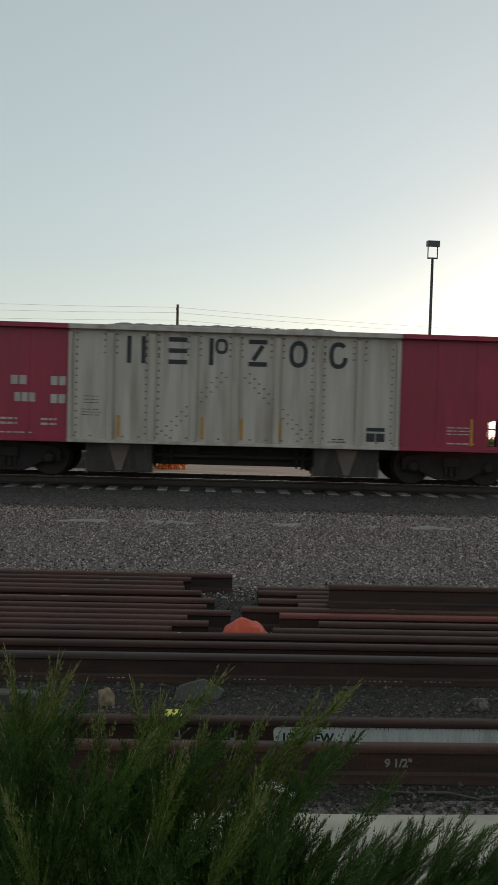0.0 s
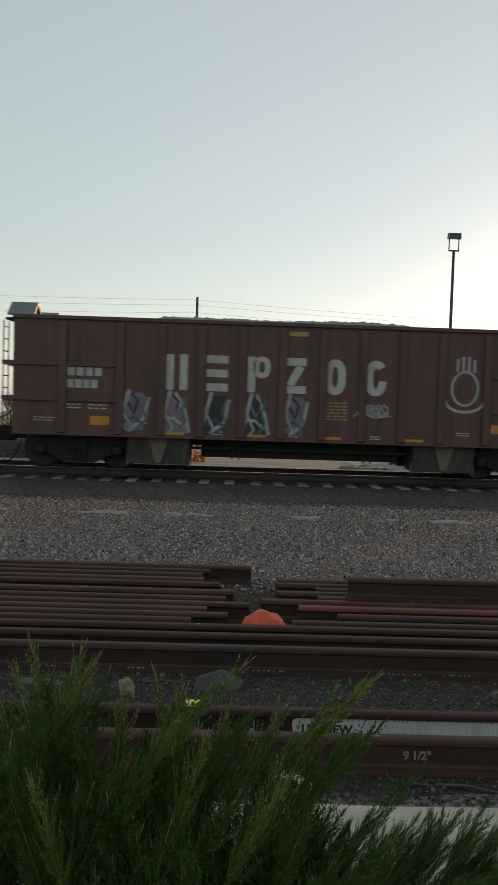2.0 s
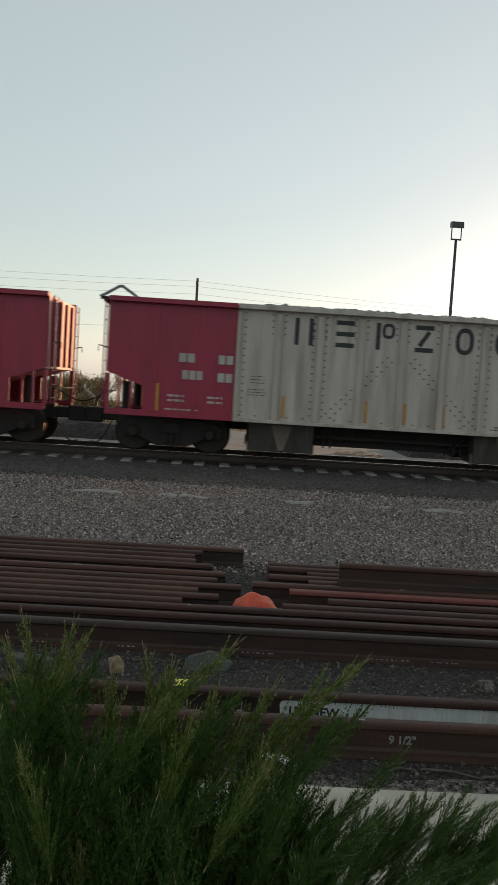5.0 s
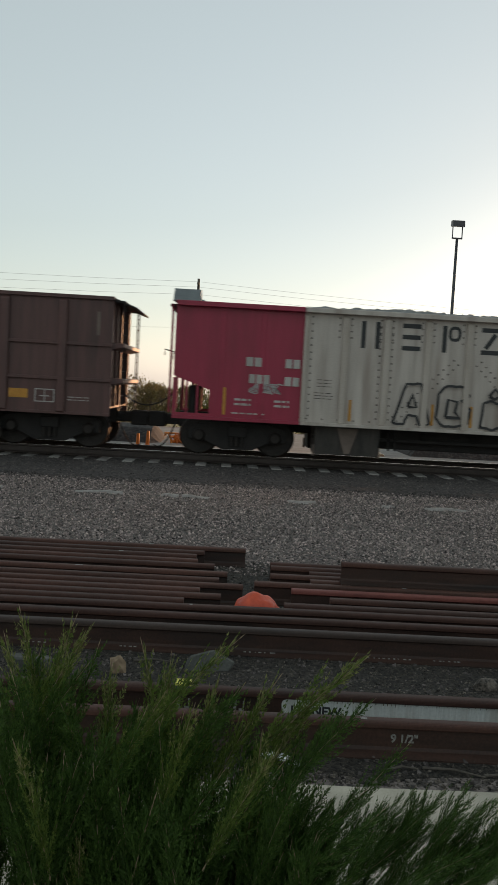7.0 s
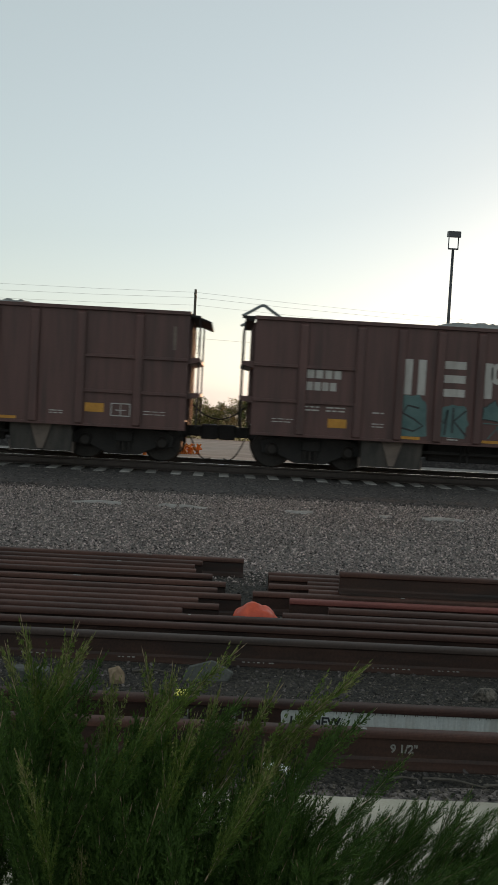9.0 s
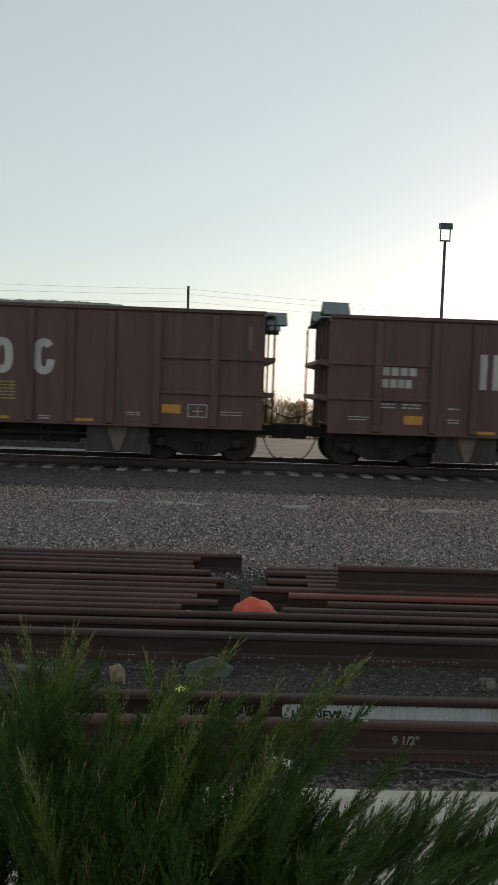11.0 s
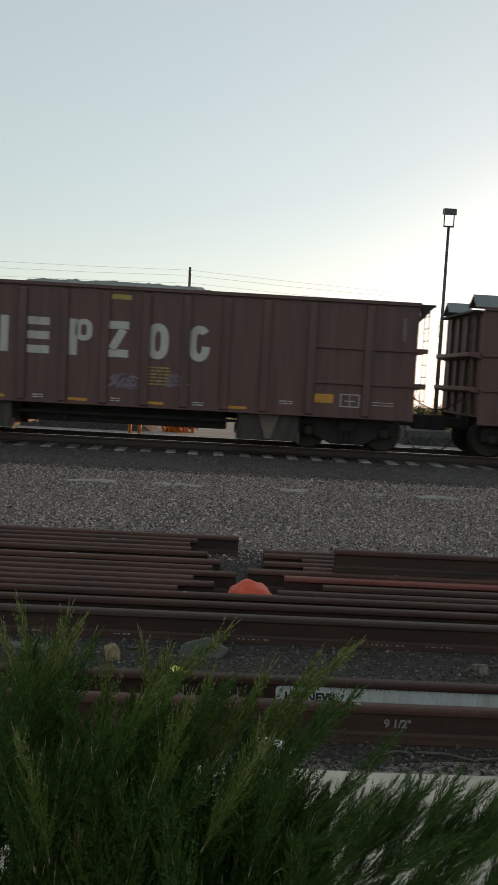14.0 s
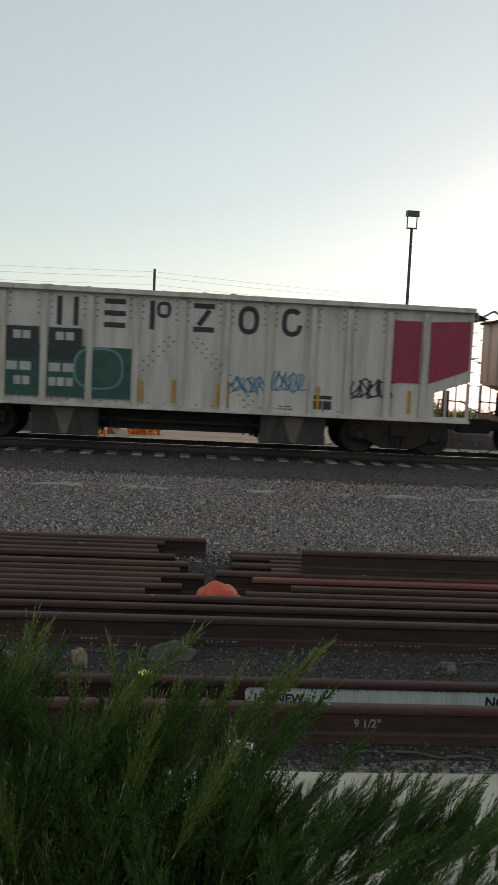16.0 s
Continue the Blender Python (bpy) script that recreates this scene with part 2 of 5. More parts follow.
M_POLEW = mat("weathered_pole_wood", (0.06, 0.05, 0.042), (0.13, 0.11, 0.09), 3, 0.9, 0, 0.3, 40, (4, 4, 0.4))
M_BAG = mat("orange_plastic", (0.50, 0.055, 0.02), (0.68, 0.095, 0.035), 9, 0.4, 0, 0.9, 18, dirt=(0.36, 0.04, 0.018), dirt_amount=0.7, dirt_scale=7)
# orange plastic with the low sun's glow put into its colour
M_FENCE = mat("sunlit_orange_mesh", (0.55, 0.16, 0.02), (0.7, 0.26, 0.04), 5, 0.6, 0, 0.2)
M_ROCK = mat("tan_rock", (0.17, 0.115, 0.07), (0.32, 0.23, 0.15), 9, 0.9, 0, 0.6, 40)
M_YBOX = mat("yellow_plastic", (0.65, 0.6, 0.08), (0.75, 0.7, 0.12), 6, 0.5, 0, 0.05)
M_DBLUE = mat("dark_blue_plastic", (0.02, 0.03, 0.05), (0.04, 0.05, 0.08), 6, 0.5, 0, 0.05)
M_DEBRIS = mat("grey_debris", (0.05, 0.052, 0.046), (0.115, 0.115, 0.103), 6, 0.85, 0, 0.5)
M_CHALK = mat("pale_chalk", (0.16, 0.155, 0.145), (0.34, 0.33, 0.31), 60, 0.9, 0, 0.05)
M_SPRAYBLUE = mat("pale_blue_spray", (0.24, 0.33, 0.41), (0.42, 0.49, 0.55), 4, 0.6, 0, 0.02)
M_SPRAYWHITE = mat("white_spray", (0.27, 0.255, 0.25), (0.46, 0.44, 0.43), 5, 0.6, 0, 0.02)
M_SPRAYTEAL = mat("teal_spray", (0.07, 0.16, 0.16), (0.16, 0.27, 0.26), 3, 0.6, 0, 0.02)
M_SPRAYGREEN = mat("green_spray", (0.014, 0.052, 0.044), (0.032, 0.095, 0.078), 3, 0.6, 0, 0.02)
M_SPRAYDARK = mat("dark_green_spray", (0.012, 0.03, 0.03), (0.025, 0.055, 0.052), 3, 0.6, 0, 0.02)
M_SPRAYDULL = mat("dull_teal_spray", (0.05, 0.105, 0.105), (0.10, 0.17, 0.165), 3, 0.6, 0, 0.02)
M_SPRAYPALE = mat("pale_teal_spray", (0.12, 0.2, 0.2), (0.21, 0.30, 0.29), 3, 0.6, 0, 0.02)
M_SPRAYMOSS = mat("moss_green_spray", (0.06, 0.11, 0.075), (0.10, 0.16, 0.11), 3, 0.6, 0, 0.02)
M_SPRAYBLK = mat("black_spray", (0.02, 0.02, 0.022), (0.04, 0.04, 0.042), 5, 0.6, 0, 0.02)
M_SPRAYDBLUE = mat("blue_spray", (0.05, 0.17, 0.33), (0.1, 0.26, 0.42), 5, 0.6, 0, 0.02)
M_SPRAYPURP = mat("mauve_spray", (0.13, 0.095, 0.13), (0.25, 0.2, 0.245), 3, 0.6, 0, 0.02)
M_SPRAYSLATE = mat("slate_blue_spray", (0.03, 0.055, 0.085), (0.07, 0.105, 0.14), 5, 0.6, 0, 0.02)
M_GREYPATCH = mat("grey_patch", (0.26, 0.27, 0.28), (0.33, 0.34, 0.35), 3, 0.6, 0, 0.02)


# ---- mesh helpers ----
def box(bm, x0, x1, y0, y1, z0, z1):
    v = [bm.verts.new((x, y, z)) for x in (x0, x1) for y in (y0, y1) for z in (z0, z1)]
    for f in ((0, 1, 3, 2), (4, 6, 7, 5), (0, 4, 5, 1), (2, 3, 7, 6), (0, 2, 6, 4), (1, 5, 7, 3)):
        bm.faces.new([v[i] for i in f])


def prism_y(bm, pts, y0, y1):
    """A shape in x, z pushed from y0 to y1."""
    a = [bm.verts.new((x, y0, z)) for x, z in pts]
    b = [bm.verts.new((x, y1, z)) for x, z in pts]
    bm.faces.new(a), bm.faces.new(b[::-1])
    for i in range(len(pts)):
        j = (i + 1) % len(pts)
        bm.faces.new((a[j], a[i], b[i], b[j]))


def prism_x(bm, pts, x0, x1):
    """A shape in y, z pushed from x0 to x1."""
    a = [bm.verts.new((x0, y, z)) for y, z in pts]
    b = [bm.verts.new((x1, y, z)) for y, z in pts]
    bm.faces.new(a[::-1]), bm.faces.new(b)
    for i in range(len(pts)):
        j = (i + 1) % len(pts)
        bm.faces.new((a[i], a[j], b[j], b[i]))


def tube(bm, pts, r, n=6, r1=None):
    """A round bar along points, tapering to r1."""
    pts = [Vector(p) for p in pts]
    rings = []
    for i, p in enumerate(pts):
        d = (pts[min(i + 1, len(pts) - 1)] - pts[max(i - 1, 0)]).normalized()
        u = d.cross(Vector((0, 0, 1)) if abs(d.z) < 0.9 else Vector((0, 1, 0))).normalized()
        w = d.cross(u)
        k = r if r1 is None else r + (r1 - r) * i / (len(pts) - 1)
        rings.append([bm.verts.new(p + (u * math.cos(a) + w * math.sin(a)) * k) for a in (math.tau * j / n for j in range(n))])
    for q, s in zip(rings, rings[1:]):
        for j in range(n):
            bm.faces.new((q[j], q[(j + 1) % n], s[(j + 1) % n], s[j]))
    bm.faces.new(rings[0][::-1]), bm.faces.new(rings[-1])


def lathe_y(bm, prof, n=24):
    """A profile of (y, r) turned about the y axis."""
    rings = [[bm.verts.new((r * math.cos(a), y, r * math.sin(a))) for a in (math.tau * j / n for j in range(n))] for y, r in prof]
    for q, s in zip(rings, rings[1:]):
        for j in range(n):
            bm.faces.new((q[j], q[(j + 1) % n], s[(j + 1) % n], s[j]))
    bm.faces.new(rings[0][::-1]), bm.faces.new(rings[-1])


def finish(bm, name, material, bevel=0.0, smooth=False):
    bmesh.ops.recalc_face_normals(bm, faces=bm.faces)
    if bevel:
        bmesh.ops.bevel(bm, geom=list(bm.edges), offset=bevel, segments=1, affect="EDGES", profile=0.5)
    me = bpy.data.meshes.new(name)
    bm.to_mesh(me)
    bm.free()
    me.materials.append(material)
    if smooth:
        me.polygons.foreach_set("use_smooth", [True] * len(me.polygons))
    return me


def part(name, bm, material, parent, label="", bevel=0.0, smooth=False, at=None):
    ob = new(name, finish(bm, name, material, bevel, smooth))
    ob.parent = parent
    if at:
        ob.matrix_basis = at
    return tagged(ob, label)


def again(ob, parent, m):
    """The same mesh once more as an object of its own."""
    o = new(ob.name.split(".")[0], ob.data)
    o.parent = parent
    o.matrix_basis = m
    return o


def thing(name, bm, material, label, category, group="", kind="", bevel=0.0, smooth=False, at=None):
    ob = new(name, finish(bm, name, material, bevel, smooth))
    if at:
        ob.matrix_basis = at
    return tagged(ob, label, category, group, kind)


def base(name, m, label, category, group="", kind=""):
    ob = new(name)
    ob.matrix_basis = m
    return tagged(ob, label, category, group, kind)


def soup(name, verts, faces, material):
    me = bpy.data.meshes.new(name)
    me.from_pydata(verts, [], faces)
    me.materials.append(material)
    return me


# ---- ground and track ----
TRACK_Y, RAIL_Z = 19.95, 0.25


def make_ground():
    xs = [-3000, -600, -200, -60, -30, -15, 0, 15, 30, 60, 200, 600, 3000]
    prof = [(-3000, -1.0), (-200, 0), (-8, 0), (0, 0), (4, 0), (9, 0), (15, 0), (22, 0), (34, 0), (44, -1.6), (60, -4.0), (80, -5.2), (140, -7.5), (600, -20), (3200, -90)]
    bm = bmesh.new()
    rows = [[bm.verts.new((x, y, z)) for x in xs] for y, z in prof]
    for a, b in zip(rows, rows[1:]):
        for i in range(len(xs) - 1):
            bm.faces.new((a[i], a[i + 1], b[i + 1], b[i]))
    g = thing("ground", bm, M_GROUND, "grey crushed gravel yard ground", "ground", kind="structure")
    g.data.materials.append(M_GRASS)
    for p in g.data.polygons:
        if p.center.y > 34:
            p.material_index = 1
    return g


def slab(name, x0, x1, y0, y1, z, material, label, cat, wob=0.15, step=0.5, seed=1):
    """A low sheet with uneven edges and a shallow crown."""
    rnd = random.Random(seed)
    n = int((x1 - x0) / step)
    bm = bmesh.new()
    prev = None
    for i in range(n + 1):
        x = x0 + (x1 - x0) * i / n
        a, b = y0 + rnd.uniform(-wob, wob), y1 + rnd.uniform(-wob, wob)
        row = [bm.verts.new(p) for p in ((x, a, -0.02), (x, a + 0.12 + wob, z), (x, b - 0.12 - wob, z), (x, b, -0.02))]
        if prev:
            for k in range(3):
                bm.faces.new((prev[k], row[k], row[k + 1], prev[k + 1]))
        prev = row
    return thing(name, bm, material, label, cat, kind="structure")


ground = make_ground()
slab("ballast_bed", -260, 260, 15.4, 23.2, 0.02, M_BALLAST, "dark crushed stone ballast under the running track", "ballast", 0.25, 0.6, 3)
slab("yard_pavement", -120, 120, 23.0, 33.5, 0.012, M_PAVE, "pale dusty yard surface behind the track", "pavement", 0.3, 1.2, 4)


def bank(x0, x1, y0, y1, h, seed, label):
    """An added mound for darkness under the cars, tapering to the ground all round."""
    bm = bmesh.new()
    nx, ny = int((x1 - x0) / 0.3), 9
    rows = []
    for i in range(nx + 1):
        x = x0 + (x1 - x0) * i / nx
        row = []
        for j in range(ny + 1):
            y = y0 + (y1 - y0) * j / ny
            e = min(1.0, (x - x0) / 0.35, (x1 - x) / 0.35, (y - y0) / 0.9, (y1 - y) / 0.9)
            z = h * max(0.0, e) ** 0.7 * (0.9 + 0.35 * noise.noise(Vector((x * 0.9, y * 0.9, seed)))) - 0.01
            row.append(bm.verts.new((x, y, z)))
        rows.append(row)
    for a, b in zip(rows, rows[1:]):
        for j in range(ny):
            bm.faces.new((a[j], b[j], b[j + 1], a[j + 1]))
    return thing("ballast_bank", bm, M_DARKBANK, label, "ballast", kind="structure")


# invented banks: they only make the view under the cars dark
bank(-60, -1.95, 24.6, 28.2, 0.5, 3.0, "low dark bank added to fill unclear darkness behind the track")
bank(5.3, 60, 24.8, 28.4, 0.5, 7.0, "low dark bank added to fill unclear darkness behind the track")
slab("kerb", -6, 6, 2.9, 3.9, 0.05, M_CONC, "pale worn concrete kerb strip", "kerb", 0.015, 0.4, 5)

slab("soil_strip", -8, 8, 3.86, 8.9, 0.004, M_SOIL, "dark brown stony soil under the loose rails", "soil", 0.06, 0.4, 6)

FOOT = [(-0.076, 0), (0.076, 0), (0.076, 0.011), (0.02, 0.03), (0.0088, 0.045), (-0.0088, 0.045), (-0.02, 0.03), (-0.076, 0.011)]
WEB = [(0.0088, 0.045), (0.0088, 0.135), (-0.0088, 0.135), (-0.0088, 0.045)]
HEAD = [(0.0088, 0.135), (0.035, 0.147), (0.037, 0.151), (0.037, 0.167), (0.0352, 0.175), (0.0305, 0.181), (0.022, 0.1845), (0.011, 0.186), (0, 0.1863), (-0.011, 0.186), (-0.022, 0.1845), (-0.0305, 0.181), (-0.0352, 0.175), (-0.037, 0.167), (-0.037, 0.151), (-0.035, 0.147), (-0.0088, 0.135)]
RAILSEC = FOOT[:5] + HEAD + FOOT[5:]


def make_track():
    tr = base("railway_track", pose(0, TRACK_Y, 0), "steel rails on weathered ties in dark ballast", "track", kind="structure")
    for y in (-0.7545, 0.7545):
        bm = bmesh.new()
        prism_x(bm, [(y + a, RAIL_Z - 0.186 + z) for a, z in RAILSEC], -260, 260)
        part("rail", bm, M_TRACKRAIL, tr)
        bm = bmesh.new()
        box(bm, -260, 260, y - 0.026, y + 0.026, RAIL_Z - 0.001, RAIL_Z + 0.002)
        part("railhead", bm, M_RAILTOP, tr, "polished running surface")
    rnd = random.Random(8)
    bm = bmesh.new()
    box(bm, -0.11, 0.11, -1.3, 1.3, -0.1, 0.045)
    tie = part("tie", bm, M_TIE, tr, "", 0.012, at=pose(0, 0, 0))
    for i in range(-60, 61):
        if i:
            again(tie, tr, pose(i * 0.542 + rnd.uniform(-0.02, 0.02), rnd.uniform(-0.06, 0.06), rnd.uniform(-0.012, 0.006), 0, rnd.uniform(-1, 1), rnd.uniform(-1.5, 1.5)))
    bm = bmesh.new()
    for i in range(61, 460):
        for s in (-1, 1):
            box(bm, s * i * 0.542 - 0.11, s * i * 0.542 + 0.11, -1.3, 1.3, -0.1, 0.045)
    tagged(part("far_ties", bm, M_TIE, tr), kind="stuff")
    return tr


make_track()


# ---- hopper cars ----
TOP, HALF = 3.27, 1.55           # height of the top edge over the rail, half the width


def make_truck(car, x):
    tk = new("truck")
    tk.parent = car
    tk.matrix_basis = pose(x, 0, 0)
    bm = bmesh.new()
    box(bm, -0.2, 0.2, -1.15, 1.15, 0.42, 0.66)
    part("bolster", bm, M_UNDER, tk, "", 0.02)
    for s in (-1, 1):
        bm = bmesh.new()
        prism_y(bm, [(-1.1, 0.58), (-0.98, 0.66), (-0.5, 0.74), (0.5, 0.74), (0.98, 0.66), (1.1, 0.58), (1.08, 0.34), (0.72, 0.32), (0.34, 0.14), (-0.34, 0.14), (-0.72, 0.32), (-1.08, 0.34)], s * 1.0 - 0.06, s * 1.0 + 0.06)
        part("side_frame", bm, M_UNDER, tk, "grimy cast steel side frame", 0.015)
        for k in (-0.12, 0.0, 0.12):
            bm = bmesh.new()
            tube(bm, [(k, s * 1.08, 0.22 + 0.03 * j) for j in range(13)], 0.045, 8)
            part("spring", bm, M_WHEEL, tk)
    for wx in (-0.84, 0.84):
        bm = bmesh.new()
        lathe_y(bm, [(-0.95, 0.07), (-0.82, 0.08), (-0.82, 0.40), (-0.79, 0.42), (-0.71, 0.425), (-0.70, 0.45), (-0.68, 0.45), (-0.68, 0.34), (-0.70, 0.3), (-0.70, 0.12), (-0.6, 0.09), (0.6, 0.09), (0.70, 0.12), (0.70, 0.3), (0.68, 0.34), (0.68, 0.45), (0.70, 0.45), (0.71, 0.425), (0.79, 0.42), (0.82, 0.40), (0.82, 0.08), (0.95, 0.07)], 28)
        for s in (-1, 1):
            cap = bmesh.new()
            lathe_y(cap, [(s * 1.05, 0.15), (s * 1.1, 0.14), (s * 1.14, 0.09)], 14)
            part("bearing_cap", cap, M_WHEEL, tk, at=pose(wx, 0, 0.425))
        part("wheel_set", bm, M_WHEEL, tk, "pair of steel wheels on an axle", at=pose(wx, 0, 0.425))
    return tk


def make_under(car, hx, gate_w):
    """Centre sill, hopper bays with their gates, trucks, couplers and hoses."""
    bm = bmesh.new()
    box(bm, -6.2, 6.2, -0.2, 0.2, 0.55, 0.9)
    part("centre_sill", bm, M_UNDER, car, "", 0.02)
    for s in (-1, 1):
        x = s * hx
        bm = bmesh.new()
        for y0, y1 in ((-1.42, -0.32), (0.32, 1.42)):
            a = [(x - gate_w, y0), (x + gate_w, y0), (x + gate_w, y1), (x - gate_w, y1)]
            b = [(x - gate_w * 0.96, y0 + 0.12), (x + gate_w * 0.96, y0 + 0.12), (x + gate_w * 0.96, y1 - 0.1), (x - gate_w * 0.96, y1 - 0.1)]
            hi = [bm.verts.new((p, q, 0.95)) for p, q in a]
            lo = [bm.verts.new((p, q, 0.16)) for p, q in b]
            bm.faces.new(hi), bm.faces.new(lo[::-1])
            for i in range(4):
                bm.faces.new((hi[i], hi[(i + 1) % 4], lo[(i + 1) % 4], lo[i]))
        hop = part("hopper_bay", bm, M_HOPPER, car, "dusty steel discharge bay", 0.012)
        for sy in (-1, 1):
            bm = bmesh.new()
            prism_y(bm, [(x - 0.27, 0.86), (x + 0.27, 0.86), (x + 0.06, 0.2), (x - 0.06, 0.2)], sy * 1.37 - 0.02, sy * 1.37 + 0.02)
            part("chute_plate", bm, M_GATE, hop, "rust-dusted tapered chute plate", 0.006)
            for e in (-1, 1):
                bm = bmesh.new()
                box(bm, x + e * gate_w * 0.99 - 0.02, x + e * gate_w * 0.99 + 0.02, sy * 1.2 - 0.06, sy * 1.2 + 0.06, 0.12, 0.36)
                part("gate_arm", bm, M_GATE, hop)
        make_truck(car, s * 4.85)
        bm = bmesh.new()
        box(bm, min(s * 6.1, s * 6.55), max(s * 6.1, s * 6.55), -0.12, 0.12, 0.58, 0.82)
        box(bm, min(s * 6.5, s * 6.9), max(s * 6.5, s * 6.9), -0.17, 0.17, 0.52, 0.86)
        part("coupler", bm, M_UNDER, car, "", 0.03)
        bm = bmesh.new()
        tube(bm, [(s * (6.25 + 0.5 * t), -0.35 + 0.2 * t, 0.66 - 1.5 * t * (1 - t * 0.62)) for t in (0, 0.15, 0.3, 0.45, 0.6, 0.75, 0.9, 1)], 0.016, 6)
        part("air_hose", bm, M_UNDER, car, smooth=True)
    bm = bmesh.new()
    tube(bm, [(6.3 + 1.2 * t, -0.75, 1.32 - 1.25 * t * (1 - t)) for t in (0, 0.12, 0.25, 0.4, 0.5, 0.6, 0.75, 0.88, 1)], 0.016, 6)
    part("hanging_cable", bm, M_UNDER, car, smooth=True)
    bm = bmesh.new()
    tube(bm, [(-0.75, -0.7, 0.62), (0.55, -0.7, 0.62)], 0.17, 12)
    part("air_reservoir", bm, M_UNDER, car, smooth=True)
    bm = bmesh.new()
    for y in (-1.05, 1.05):
        box(bm, -3.2, 3.2, y - 0.03, y + 0.03, 0.5, 0.56)
        for k in (-1.5, -1.35, 1.4, 1.55):
            box(bm, k - 0.02, k + 0.02, y - 0.03, y + 0.03, 0.3, 0.7)
    part("gate_rod", bm, M_UNDER, car)
    for y in (-0.75, 0.75):
        bm = bmesh.new()
        prism_x(bm, [(y - 0.12, 0.9), (y + 0.12, 0.9), (y + 0.05, 0.32), (y - 0.05, 0.32)], -2.2, 2.2)
        part("gate_linkage", bm, M_UNDER, car, "", 0.02)


def ladder(car, name, x, y, z0, z1, w, along, n, material, r=0.012):
    """Stiles and rungs; along 'y' on an end wall, 'x' on a side."""
    bm = bmesh.new()
    d = Vector((0, w / 2, 0)) if along == "y" else Vector((w / 2, 0, 0))
    c = Vector((x, y, 0))
    for s in (-1, 1):
        tube(bm, [c + d * s + Vector((0, 0, z0)), c + d * s + Vector((0, 0, z1))], r * 1.2, 5)
    for i in range(n):
        z = z0 + (z1 - z0) * (i + 0.5) / n
        tube(bm, [c - d + Vector((0, 0, z)), c + d + Vector((0, 0, z))], r, 5)
    part(name, bm, material, car)


def hood(car, x, s, kind):
    """The sheet-metal cover over the slope at a car's end."""
    if kind == "bare":
        return
    bm = bmesh.new()
    if kind.startswith("peak"):        # a bent sheet with its ridge across the car
        rim = [(x - s * 0.30, TOP + 0.02), (x + s * 0.12, TOP + 0.27), (x + s * 0.20, TOP + 0.27), (x + s * 0.58, TOP + 0.02), (x + s * 0.50, TOP + 0.0), (x + s * 0.18, TOP + 0.21), (x + s * 0.13, TOP + 0.21), (x - s * 0.24, TOP - 0.02)]
        for y in (-1.42, 1.38):
            edge = bmesh.new()
            prism_y(edge, rim, y, y + 0.04)
            part("hood_rim", edge, M_HOOD, car, "", 0.004)
        bar = bmesh.new()
        box(bar, min(x - s * 0.27, x + s * 0.1), max(x - s * 0.27, x + s * 0.1), -1.42, -1.36, TOP - 0.05, TOP + 0.01)
        part("hood_brace", bar, M_UNDER, car)
        if kind != "peak_in":
            prism_y(bm, [(x - s * 0.28, TOP + 0.03), (x + s * 0.12, TOP + 0.265), (x + s * 0.125, TOP + 0.245), (x - s * 0.27, TOP + 0.015)], -1.38, 1.38 if kind == "peak_out" else -1.25)
        if kind != "peak_out":
            prism_y(bm, [(x + s * 0.20, TOP + 0.265), (x + s * 0.56, TOP + 0.03), (x + s * 0.55, TOP + 0.015), (x + s * 0.195, TOP + 0.245)], -1.38, 1.38 if kind == "peak_in" else -1.25)
    elif kind == "gable":     # a ridge along the car
        h = TOP if s > 0 else TOP - 0.27
        pts = [(-1.5, h + 0.02), (-1.12, h + 0.31), (-0.75, h + 0.05), (-0.78, h + 0.03), (-1.12, h + 0.27), (-1.47, h - 0.01)]
        x0, x1 = (x - 0.14, x + 0.44) if s > 0 else (x + 0.02, x + 0.46)
        far = bmesh.new()
        prism_x(far, [(-p, q) for p, q in pts], x0, x1)
        part("end_hood", far, M_HOOD, car, "bent sheet-metal end hood", 0.004)
        prism_x(bm, pts, x0, x1)
    elif kind == "shelf":     # a level deck over the ladders
        box(bm, min(x, x - s * 0.34), max(x, x - s * 0.34), -1.5, 1.5, TOP - 0.06, TOP - 0.01)
        for y in (-1.5, 1.46):
            prism_y(bm, [(x, TOP - 0.06), (x - s * 0.3, TOP - 0.06), (x, TOP - 0.4)], y, y + 0.04)
    else:                     # a sheet sloping out over the end
        prism_y(bm, [(x + s * 0.1, TOP - 0.02), (x - s * 0.42, TOP - 0.2), (x - s * 0.44, TOP - 0.17), (x + s * 0.08, TOP + 0.02)], -1.35, 1.35)
    part("end_hood", bm, M_HOOD if kind == "gable" else M_UNDER, car, "bent sheet-metal end hood", 0.004)
    bm = bmesh.new()
    box(bm, min(x, x - s * 0.2), max(x, x - s * 0.2), -1.4, 1.4, TOP - 0.1, TOP - 0.05)
    part("end_ledge", bm, M_UNDER, car, "", 0.008)


